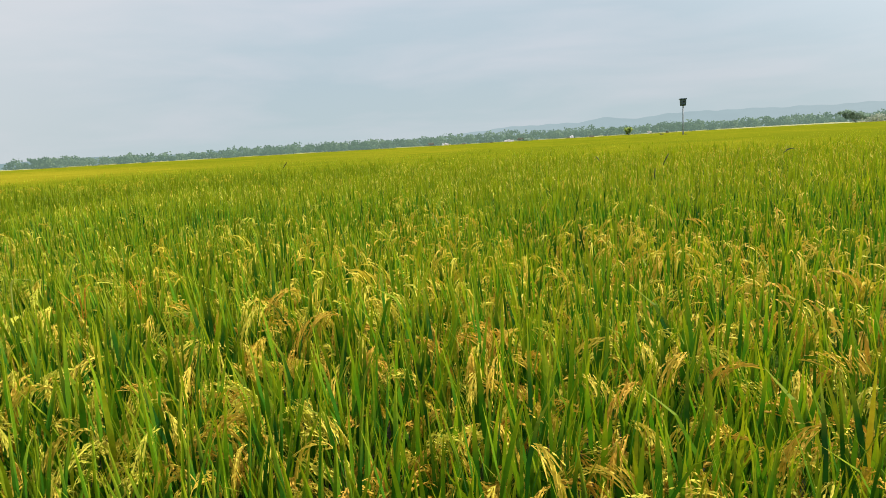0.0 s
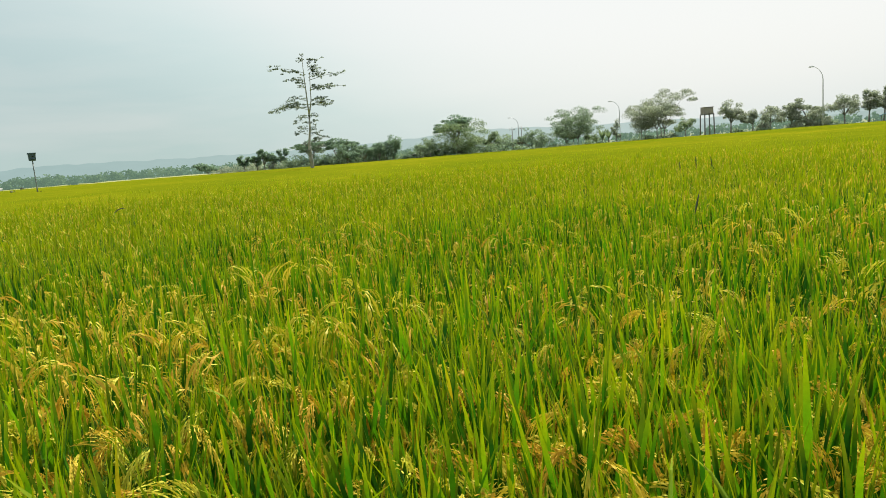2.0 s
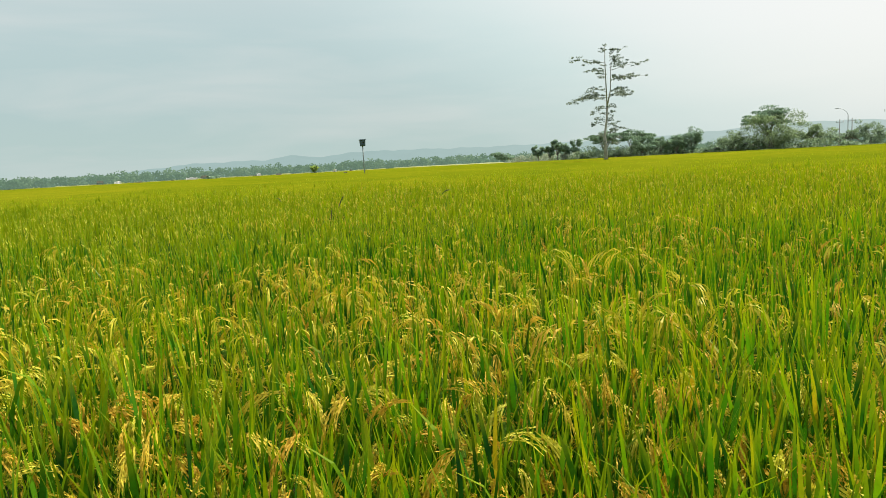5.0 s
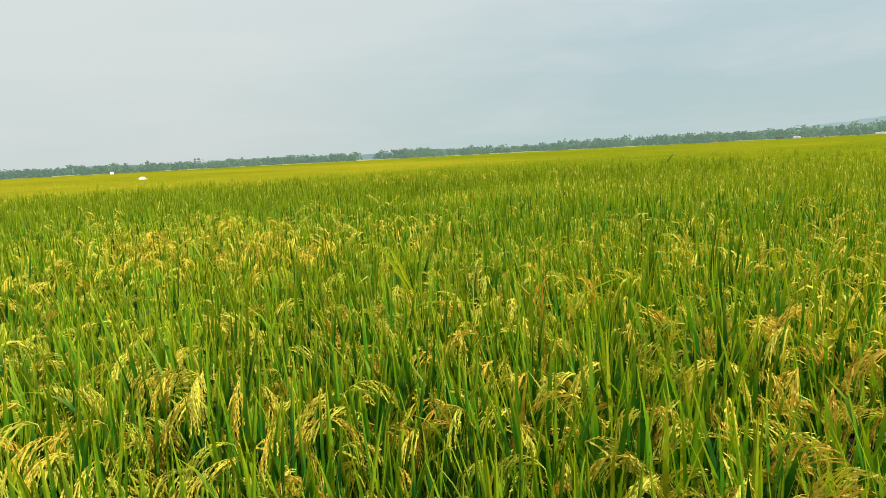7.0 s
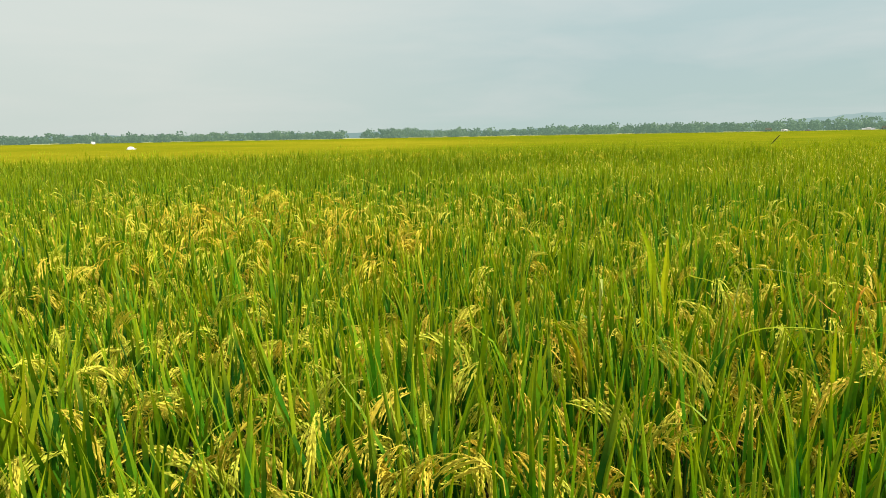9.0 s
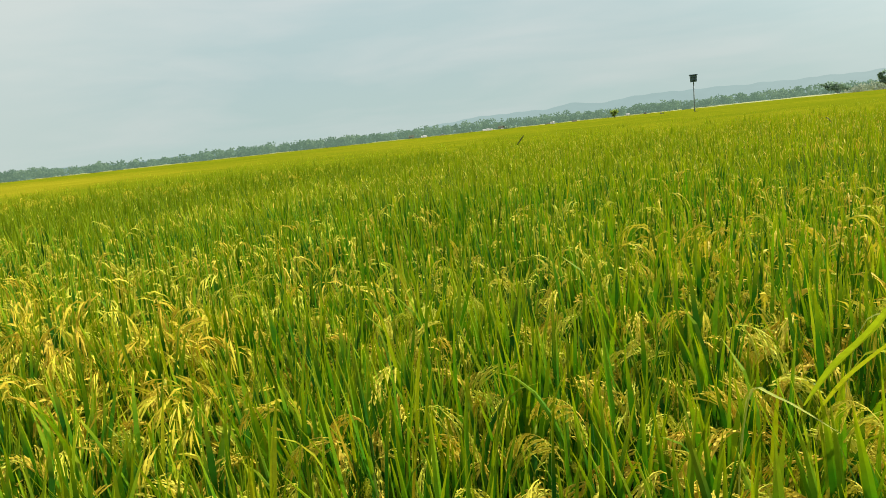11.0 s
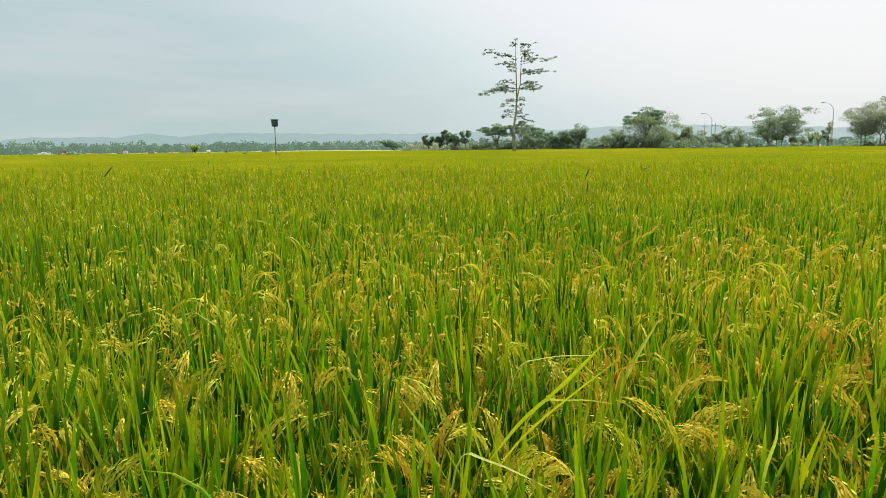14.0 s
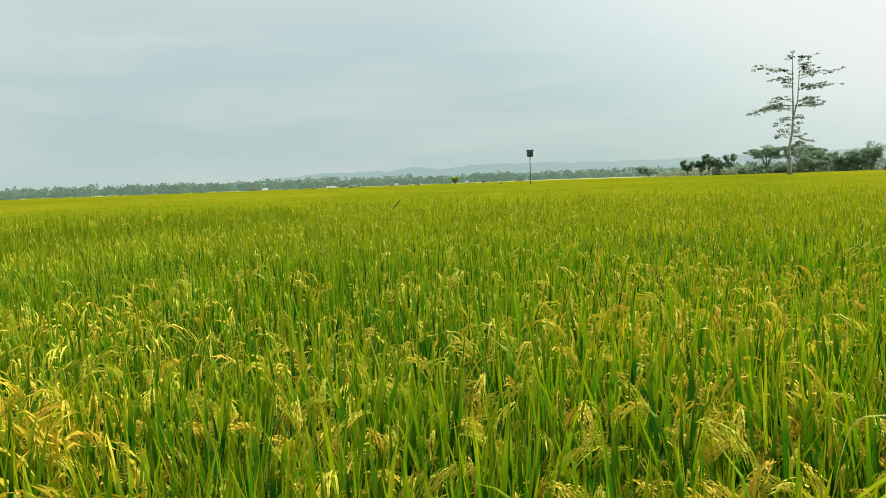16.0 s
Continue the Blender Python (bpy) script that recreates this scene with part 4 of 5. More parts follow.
def lone_tree():
    """The tall slender tree in the field: a pale forked trunk with flat tiers of small leaf pads."""
    rng = np.random.default_rng(5)
    root = thing("tree", 23.73, 70.44, "tall slender tree with sparse flat tiers of leaves in the rice", "tree")
    right = Vector((0.94, -0.34, 0)).normalized()
    depth = Vector((0.34, 0.94, 0)).normalized()
    lines = [([Vector((0, 0, -0.05)), right * -0.1 + Vector((0, 0, 3.4)), right * 0.2 + Vector((0, 0, 5.4)), right * 0.26 + Vector((0, 0, 6.8))],
              (0.165, 0.13, 0.105, 0.085)),
             ([right * 0.16, right * 0.14 + Vector((0, 0, 1.6)), right * 0.02 + Vector((0, 0, 3.6))], (0.09, 0.08, 0.065)),
             ([right * 0.26 + Vector((0, 0, 6.7)), right * 0.14 + Vector((0, 0, 10.9)), right * 0.14 + Vector((0, 0, 13.1))], (0.08, 0.045, 0.02)),
             ([right * 0.26 + Vector((0, 0, 6.7)), right * 0.62 + Vector((0, 0, 8.3)), right * 0.75 + Vector((0, 0, 11.2))], (0.08, 0.055, 0.03))]
    C, R = [], []
    # boughs: height, reach along the row (minus: the other way), droop at the end, fullness
    boughs = ((12.4, 0.5, 0.1, 5), (12.2, 1.4, 0.2, 5), (12.5, -0.5, 0.0, 4), (11.7, 1.0, 0.0, 6), (11.5, -3.8, 0.2, 8), (11.2, -2.3, 0.0, 12),
              (11.0, 2.2, -0.1, 12), (10.7, 4.1, 0.25, 9), (10.6, -2.0, -0.2, 10), (11.3, 0.9, 0.0, 8), (9.9, 2.6, -0.4, 14), (9.7, 4.3, -0.3, 9),
              (9.9, -0.9, 0.0, 8), (9.6, 1.5, -0.1, 9), (8.6, -1.9, -0.2, 11), (8.5, 1.9, -0.2, 11), (8.2, 2.9, -0.4, 14), (7.9, 2.4, -0.1, 10),
              (8.2, -2.9, -0.6, 14), (8.0, -4.0, -0.7, 16), (7.7, -2.4, -0.1, 12), (6.8, -1.2, -0.1, 5), (6.7, 0.9, 0.0, 5), (6.2, -1.7, -0.2, 6),
              (6.1, 0.9, -0.1, 5), (5.6, -1.3, -0.1, 5), (5.3, 0.6, -0.1, 4), (5.0, -1.8, -0.1, 7), (4.9, 1.1, -0.1, 6), (4.3, 2.2, 0.0, 7),
              (4.2, 1.0, 0.0, 6), (3.7, -0.9, 0.0, 7), (3.4, 1.5, -0.1, 8), (3.0, -0.6, 0.0, 5), (2.9, 1.2, 0.0, 5))
    for z, reach, rise, full in boughs:
        ang = rng.uniform(-28, 28)
        way = right * math.cos(radians(ang)) + depth * math.sin(radians(ang))
        foot = right * (0.18 if z < 8.5 or reach < 0 else 0.6) + Vector((0, 0, z - 0.35))
        end = foot + way * (reach - (0.3 if reach > 2 else 0.0)) + Vector((0, 0, 0.35 + rise))
        mid = foot.lerp(end, 0.5) + Vector((0, 0, 0.22))
        lines.append(([foot, mid, end], (0.030, 0.017, 0.007)))
        for k in range(full):
            f = min(1.0, 0.22 + 0.80 * (k + rng.uniform(0, 1.0)) / full)
            p = (foot.lerp(mid, f * 2) if f < 0.5 else mid.lerp(end, f * 2 - 1))
            spread = 0.30 * min(1.0, abs(reach) / 2)
            C.append(tuple(p + depth * rng.normal(0, spread * 1.6) + right * rng.normal(0, spread * 0.6) + Vector((0, 0, rng.normal(0.02, 0.13)))))
            r = rng.uniform(0.16, 0.40)
            R.append((r, r, r * rng.uniform(0.22, 0.5)))
    C.append(tuple(right * 0.14 + Vector((0, 0, 13.0))))
    R.append((0.25, 0.25, 0.2))
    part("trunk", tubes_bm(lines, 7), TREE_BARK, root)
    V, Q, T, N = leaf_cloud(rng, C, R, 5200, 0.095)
    crown_part(root, V, Q, T, N, LONE_HAZE_LEAF)


lone_tree()
# the row by the road
UMB = "broad umbrella-crowned tree beside the rice field"
RND = "leafy round-crowned tree beside the rice field"
OPN = "small open-crowned tree beside the rice field"
SHR = "low green shrub at the edge of the field"
tree(40.8, 121.5, 6.0, 6.2, "umbrella", UMB, 1, leaves=2400)
tree(45.2, 120.0, 6.0, 6.2, "umbrella", UMB, 2, leaves=2400)
tree(48.0, 116.7, 5.9, 3.4, "round", RND, 3, leaves=900)
tree(50.6, 115.6, 5.1, 3.8, "round", RND, 4, leaves=900)
tree(53.0, 112.6, 5.5, 4.2, "round", RND, 5, leaves=1300)
tree(43.0, 117.5, 3.7, 6.4, "dome", "dense green thicket under taller trees", 6, TREE_LEAF, leaves=1300)
tree(39.2, 120.3, 3.4, 6.0, "dome", "dense green thicket under taller trees", 51, TREE_LEAF, leaves=1200)
tree(46.4, 117.0, 4.1, 5.0, "round", RND, 52, leaves=800)
tree(51.8, 113.4, 4.0, 4.6, "round", RND, 53, leaves=800)
tree(55.8, 109.0, 3.4, 4.4, "shrub", SHR, 54, leaves=600)
tree(37.0, 122.5, 2.9, 5.0, "dome", "dense green thicket under taller trees", 7, TREE_LEAF, leaves=800)
tree(48.5, 114.5, 3.0, 5.6, "dome", "dense green thicket under taller trees", 8, TREE_LEAF, leaves=1000)
tree(54.6, 109.6, 2.9, 2.6, "shrub", SHR, 9, leaves=400)
tree(59.1, 111.5, 3.6, 4.2, "round", RND, 10, leaves=700)
tree(57.0, 106.9, 4.3, 4.6, "round", RND, 47, leaves=900)
tree(58.4, 105.3, 3.2, 3.6, "shrub", SHR, 48, leaves=600)
tree(61.6, 102.2, 7.0, 11.4, "dome", "big round tree with pale green leaves", 11, PALE_LEAF, leaves=3800)
tree(62.0, 104.6, 8.2, 7.6, "umbrella", UMB, 12, DEEP_TREE, leaves=2800)
tree(66.8, 101.5, 4.9, 3.8, "round", RND, 13, PALE_LEAF, leaves=900)
tree(72.7, 105.6, 4.2, 4.0, "round", RND, 14, leaves=800)
tree(75.4, 104.0, 4.3, 2.9, "round", RND, 15, leaves=600)
tree(74.0, 97.6, 5.1, 5.6, "dome", RND, 16, leaves=1500)
tree(79.2, 93.1, 7.4, 9.8, "broad", "broad dome-crowned tree on twin trunks by the field", 71, stems=2, leaves=3400)
tree(77.4, 93.6, 5.0, 5.0, "round", RND, 18, PALE_LEAF, leaves=900)
tree(81.4, 91.6, 4.0, 3.6, "shrub", SHR, 19, PALE_LEAF, leaves=700)
tree(84.4, 88.4, 4.9, 1.5, "column", "slender leafy tree beside the rice field", 20, leaves=350)
tree(80.2, 78.0, 5.6, 4.6, "open", "spreading open tree with several trunks by the field", 21, GREY_HAZE_LEAF, stems=2, leaves=1100)
tree(82.2, 76.6, 8.6, 9.8, "spread", "spreading open tree with several trunks by the field", 22, GREY_HAZE_LEAF, stems=3, leaves=3600, lean=0.03)
tree(90.4, 78.9, 4.4, 3.0, "open", OPN, 23, PALE_LEAF, leaves=500)
tree(86.8, 80.5, 2.0, 3.6, "shrub", SHR, 24, leaves=500)
tree(88.7, 68.8, 5.8, 4.2, "open", OPN, 25, GREY_HAZE_LEAF, leaves=1050)
tree(90.3, 66.7, 4.7, 2.9, "open", OPN, 26, leaves=675)
tree(93.6, 65.6, 4.7, 4.4, "open", OPN, 27, leaves=900)
tree(92.2, 65.9, 2.9, 2.4, "shrub", SHR, 28, leaves=600)
tree(90.1, 60.0, 5.1, 2.8, "open", OPN, 29, leaves=675)
tree(91.4, 58.0, 5.8, 5.5, "dome", RND, 30, leaves=2700)
tree(93.5, 54.6, 5.2, 4.1, "open", OPN, 31, leaves=900)
tree(94.9, 52.2, 5.7, 3.0, "open", OPN, 32, leaves=750, lean=0.12)
tree(95.6, 50.8, 6.0, 4.0, "open", OPN, 33, leaves=1200, lean=0.12)
tree(100.4, 50.3, 6.9, 3.0, "open", OPN, 34, leaves=900)
tree(101.1, 48.8, 5.5, 4.0, "open", OPN, 35, leaves=1050, lean=0.1)
tree(98.5, 45.0, 6.4, 3.8, "open", OPN, 36, leaves=1050, lean=0.1)
tree(99.4, 43.1, 6.5, 4.2, "round", RND, 37, leaves=1350)
tree(101.5, 46.4, 3.6, 4.5, "shrub", SHR, 38, leaves=1050)
tree(101.0, 39.5, 6.0, 5.2, "round", RND, 39, leaves=1350)
# trees further back, left of the lone tree
tree(33.9, 145.8, 5.1, 2.9, "round", RND, 40, leaves=600, size=0.3)
tree(37.9, 144.7, 6.4, 3.3, "round", RND, 41, leaves=900, size=0.3)
tree(36.3, 145.0, 5.0, 2.6, "round", RND, 62, leaves=600, size=0.3)
tree(39.6, 144.0, 5.6, 2.4, "round", RND, 63, leaves=500, size=0.3)
tree(41.6, 143.5, 5.5, 3.4, "round", RND, 42, leaves=800, size=0.3)
tree(44.6, 113.7, 4.9, 4.0, "round", RND, 64, leaves=900)
tree(47.5, 112.6, 5.2, 3.6, "round", RND, 65, leaves=900)
tree(49.8, 111.6, 4.8, 3.4, "round", RND, 66, leaves=800)
tree(28.5, 157.3, 4.0, 4.4, "round", RND, 43, leaves=600, size=0.3)
tree(36.5, 150.0, 2.6, 9.0, "shrub", SHR, 44, GREY_HAZE_LEAF, leaves=700, size=0.3)
tree(31.0, 152.5, 2.9, 6.5, "shrub", SHR, 55, GREY_HAZE_LEAF, leaves=600, size=0.3)
tree(40.4, 143.0, 2.4, 6.0, "shrub", SHR, 56, GREY_HAZE_LEAF, leaves=600, size=0.3)
tree(-14.6, 150.4, 3.2, 1.9, "round", "small bright green tree standing alone in the fields", 45, BRIGHT_LEAF, leaves=420, size=0.22)
tree(-45.3, 186.3, 2.6, 3.4, "shrub", SHR, 46, leaves=300, size=0.3)


def bananas(x, y, seed):
    rng = np.random.default_rng(seed)
    root = thing("banana_plant", x, y, "banana plant with long torn upright leaves", "banana plant")
    part("stem", tubes_bm([([Vector((0, 0, -0.05)), Vector((0.05, 0, 1.2)), Vector((0.05, 0, 2.2))], (0.14, 0.12, 0.08))], 7), BARK, root)
    for k in range(8):
        V, Q, A = leaf((0.05, 0, 1.9), 0.8 * k + rng.uniform(-0.3, 0.3), rng.uniform(12, 35), rng.uniform(20, 80), rng.uniform(1.6, 2.3), 0.45, 7, True, 0.2)
        ob = new("leaf", quads("leaf", V, Q, [PALE_LEAF], tint=[rng.random()] * len(V), along=A))
        ob.parent = root


bananas(82.5, 90.0, 1)
bananas(83.4, 89.4, 2)


def tree_belt(name, label, spots, material, size, leaves, seed):
    """A far wood: many crowns and trunks in one mesh."""
    rng = np.random.default_rng(seed)
    Vs, Qs, Ts, Ns, n = [], [], [], [], 0
    for bx, by, h, w in spots:
        m = 26
        a, r = rng.uniform(0, 2 * math.pi, m), np.sqrt(rng.random(m)) * w * 0.5
        z = h * 0.84 * np.where(np.arange(m) < 15, rng.uniform(0.80, 1.0, m), rng.uniform(0.1, 0.7, m)) * np.sqrt(np.maximum(0.15, 1 - (r / (w * 0.56)) ** 2))
        C = np.stack([bx + r * np.cos(a), by + r * np.sin(a), z], 1)
        V, Q, T, N = leaf_cloud(rng, C, np.tile((w * 0.2, w * 0.2, h * 0.16), (m, 1)), leaves, size, 0.9)
        V[:, 2] = np.maximum(V[:, 2], 0.02)
        T = np.clip(rng.random() * 0.8 + 0.2 * T, 0.01, 0.99)
        tv, tq = tube([(bx, by, 0), (bx, by, h * 0.6)], (0.16, 0.07), 4)
        Vs += [V, np.array(tv)]
        Qs += [Q + n, np.array(tq) + n + len(V)]
        Ts += [T, np.zeros(len(tv))]
        Ns += [N, np.tile((0.0, -1.0, 0.0), (len(tv), 1))]
        n += len(V) + len(tv)
    ob = new(name, quads(name, np.concatenate(Vs), np.concatenate(Qs), [material], tint=np.concatenate(Ts), normals=np.concatenate(Ns)))
    return tagged(ob, label, "woodland", kind="stuff")


def belt_spots(a0, a1, r0, r1, step, h0, h1, seed, gap=None):
    rng, spots, a = np.random.default_rng(seed), [], a0
    while a < a1:
        r = rng.uniform(r0, r1)
        swell = 0.5 + 0.5 * noise.noise((a * 0.23, seed, 0.3)) + 0.35 * noise.noise((a * 0.9, seed, 4.3))
        h = (h0 + (h1 - h0) * min(1.0, max(0.0, swell)) + rng.uniform(-0.5, 0.6)) * (0.8 if a < -38 else 0.92)
        if not gap or abs(a - gap) > 0.75:
            spots.append((r * math.sin(radians(a)), r * math.cos(radians(a)), h, rng.uniform(0.9, 1.4) * h))
        a += math.degrees(step / r) * rng.uniform(0.6, 1.4)
    return spots


tree_belt("far_tree_belt", "long belt of dense green trees beyond the fields with a haze glow",
          belt_spots(-92, 8, 288, 300, 3.6, 4.2, 7.2, 11, gap=-53.9), FAR_HAZE_LEAF, 0.36, 420, 3)
tree_belt("far_tree_belt", "long belt of dense green trees beyond the fields with a haze glow",
          belt_spots(-90, 30, 320, 345, 5.0, 5.2, 8.0, 23, gap=-53.9), FAR_HAZE_LEAF, 0.48, 170, 4)
tree_belt("far_tree_belt", "low far woodland beyond the road with a haze glow",
          belt_spots(8, 90, 255, 300, 4.0, 3.0, 5.5, 31), FAR_HAZE_LEAF, 0.6, 120, 5)


def roadside_spots(seed):
    rng, spots, a = np.random.default_rng(seed), [], 13.0
    while a < 75:
        r = float(np.interp(a, (13, 16, 20, 30, 45, 60, 75), (158, 150, 130, 119, 112, 107, 104))) + rng.uniform(-1.0, 3.5)
        h = rng.uniform(1.1, 2.5) + (1.0 if a < 36 else 0.0)
        if not 48.6 < a < 52.2 and noise.noise((a * 0.8, 3.3, 1.0)) > (-0.4 if a < 48 else 0.05):
            spots.append((r * math.sin(radians(a)), r * math.cos(radians(a)), h, h * rng.uniform(1.1, 1.9)))
        a += rng.uniform(0.5, 1.2)
    return spots


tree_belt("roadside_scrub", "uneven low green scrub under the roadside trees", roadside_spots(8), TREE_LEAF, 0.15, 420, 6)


def bank():
    """A low pale strip of dry grass where the paddies end."""
    V, Q = [], []
    n = 160
    for k in range(n + 1):
        a = -100 + 124 * k / n
        r = max(field_edge(a) + 6, 284.0 if a < 4 else 0.0)
        h = 1.27 + 0.16 * noise.noise((a * 0.5, 2.2, 0.0))
        for dr, z in ((-4, 0.0), (-3.6, 0.8), (14, h), (17, 0.0)):
            V.append((-2 + (r + dr) * math.sin(radians(a)), (r + dr) * math.cos(radians(a)), z))
    for k in range(n):
        for j in range(3):
            Q.append((k * 4 + j, k * 4 + j + 1, k * 4 + j + 5, k * 4 + j + 4))
    return tagged(new("field_bank", quads("field_bank", V, Q, [PALE])), "low pale dry bank along the far field edge", "bank", kind="structure")


bank()


def road():
    """The raised road behind the row of trees."""
    line = [(30.0, 140.0), (62.0, 122.0), (90.0, 96.0), (104.0, 66.0), (110.0, 30.0), (112.0, -20.0)]
    V, Q = [], []
    for k, (px, py) in enumerate(line):
        a, b = Vector(line[max(k - 1, 0)]), Vector(line[min(k + 1, len(line) - 1)])
        t = (b - a).normalized()
        nrm = Vector((-t.y, t.x))
        for off, z in ((-5.5, -0.06), (-3.6, 0.5), (-3.0, 0.55), (3.0, 0.55), (3.6, 0.5), (5.5, -0.06)):
            V.append((px + nrm.x * off, py + nrm.y * off, z))
    for k in range(len(line) - 1):
        for j in range(5):
            Q.append((k * 6 + j, k * 6 + j + 1, k * 6 + j + 7, k * 6 + j + 6))
    return tagged(new("road", quads("road", V, Q, [ASPHALT])), "raised grey road behind the trees", "road", kind="structure")


road()


def hills():
    """Far ridges that glow, the haze painted into their colour."""
    def ridge(name, label, dist, height, mat, a0, a1):
        V, Q = [], []
        n = 320
        for k in range(n + 1):
            a = a0 + (a1 - a0) * k / n
            h = height(a)
            x, y = dist * math.sin(radians(a)), dist * math.cos(radians(a))
            V += [(x, y, -2.0), (x * 1.01, y * 1.01, h * 0.6), (x * 1.05, y * 1.05, h), (x * 1.15, y * 1.15, -2.0)]
        for k in range(n):
            for j in range(3):
                Q.append((k * 4 + j, k * 4 + j + 1, k * 4 + j + 5, k * 4 + j + 4))
        tagged(new(name, quads(name, V, Q, [mat], smooth=True)), label, "hills", kind="structure")

    def high(a):
        rise = min(1.0, max(0.0, (a + 5.0) / 2.6))
        e = 1.16 + 0.27 * math.exp(-((a + 7.2) / 1.6) ** 2) + 0.31 * rise * rise * (3 - 2 * rise) - 0.02 * max(0.0, a - 1.0) * (a < 9) - 0.16 * (a >= 9)
        e += 0.03 * math.sin(a * 1.7 + 2.0) + 0.025 * math.sin(a * 4.1)
        e += 0.42 * math.exp(-((a - 33) / 7.0) ** 2) + 0.05 * noise.noise((a * 1.3, 0.5, 0.5)) - 0.55 * max(0.0, (a - 42) / 25)
        e *= min(1.0, max(0.0, (a + 25) / 10)) ** 0.7
        return max(2.0, 2600 * math.tan(radians(max(e, 0.0))))

    def low(a):
        e = 0.50 + 0.08 * math.sin(a * 0.5 + 1.0) + 0.05 * noise.noise((a * 2.3, 8.5, 0.5)) + 0.10 * max(0.0, min(1.0, (a - 40) / 15))
        return 1500 * math.tan(radians(e))

    ridge("backdrop_hills", "pale blue-grey wooded ridge with painted haze", 2600, high, HILL, -26, 80)
    ridge("backdrop_woods", "blue-green low woods on the horizon with painted haze", 1500, low, HILL_NEAR, -110, 110)


hills()


# ---- things in the fields and by the road ----
def nest_box():
    root = thing("nest_box_on_pole", -1.67, 68.0, "dark wooden nest box on a tall thin pole", "nest box", turn=8)
    part("pole", tubes_bm([([Vector((0, 0, -0.05)), Vector((0, 0, 2.0)), Vector((0, 0, 3.86))], (0.055, 0.05, 0.05))], 8), POLE, root)
    body = part("box", box_bm(0.50, 0.46, 0.58, (0, 0, 3.84), 0.015, 1.10), BOX_WOOD, root)
    part("roof", box_bm(0.70, 0.64, 0.09, (0, 0, 4.425), 0.02, 0.9), BOX_WOOD, root)
    bm = bmesh.new()
    bmesh.ops.create_cone(bm, cap_ends=True, segments=14, radius1=0.06, radius2=0.06, depth=0.03)
    bm.transform(Matrix.Translation((0.03, -0.245, 4.2)) @ Matrix.Rotation(radians(90), 4, "X"))
    part("entrance_hole", bm, DARK, body)
    part("perch", box_bm(0.24, 0.14, 0.03, (0, -0.28, 3.98), 0.005), BOX_WOOD, root)


nest_box()


def street_lamp(x, y, height, turn, arm=1.9):
    root = thing("street_lamp", x, y, "grey steel street lamp with a curved arm by the road", "street lamp", "street lamps", turn=turn)
    pts = [Vector((0, 0, -0.05)), Vector((0, 0, height * 0.55)), Vector((0, 0, height * 0.8))]
    for k in range(1, 7):
        a = radians(72) * k / 6
        pts.append(Vector((-arm * (1 - math.cos(a)) * 1.2, 0, height * 0.8 + height * 0.2 * math.sin(a))))
    rad = [0.085, 0.07, 0.06] + [0.046 - 0.005 * k for k in range(6)]
    part("pole", tubes_bm([(pts, rad)], 8), STEEL, root)
    tip = pts[-1]
    head = part("lamp_head", box_bm(0.75, 0.26, 0.13, (tip.x - 0.25, 0, tip.z - 0.07), 0.03, 0.7), STEEL, root)
    part("lens", box_bm(0.5, 0.18, 0.04, (tip.x - 0.28, 0, tip.z - 0.11), 0.01), WHITE, head)
    return root


street_lamp(86.9, 90.2, 8.3, -40, arm=1.5)
street_lamp(80.9, 112.3, 7.6, -35, arm=1.7)
street_lamp(88.8, 54.7, 9.0, -25, arm=1.6)


def power_pole(x, y, height, turn, group="power poles"):
    root = thing("power_pole", x, y, "concrete power pole with a crossarm and insulators", "power pole", group, turn=turn)
    part("pole", tubes_bm([([Vector((0, 0, -0.05)), Vector((0, 0, height))], (0.10, 0.065))], 8), CONCRETE, root)
    arm = part("crossarm", box_bm(1.2, 0.09, 0.1, (0, 0.1, height - 0.55), 0.01), STEEL, root)
    for k in (-0.52, 0.0, 0.52):
        part("insulator", tubes_bm([([Vector((k, 0.1, height - 0.45)), Vector((k, 0.1, height - 0.3)), Vector((k, 0.1, height - 0.15))], (0.035, 0.06, 0.03))], 8), WHITE, arm)
    return root


power_pole(94.9, 47.8, 8.5, -60)
power_pole(79.6, 112.6, 5.6, -35)
power_pole(81.0, 111.4, 5.7, -35)


def water_tower():
    root = thing("water_tower", 81.2, 66.9, "dark square tank on four tall slender legs beside the field", "water tower", turn=-24)
    for sx in (-1, 1):
        for sy in (-1, 1):
            part("leg", tubes_bm([([Vector((sx * 0.74, sy * 0.74, -0.05)), Vector((sx * 0.66, sy * 0.66, 4.0))], (0.10, 0.09))], 6), DARK_STEEL, root)
    part("platform", box_bm(1.44, 1.44, 0.1, (0, 0, 3.98), 0.02), DARK_STEEL, root)
    tank = part("tank", box_bm(1.34, 1.34, 0.92, (0, 0, 4.08), 0.05, 0.97), RUSTY, root, "rusty grey-brown square tank")
    part("lid", box_bm(1.40, 1.40, 0.07, (0, 0, 5.0), 0.02), RUSTY, tank)


water_tower()


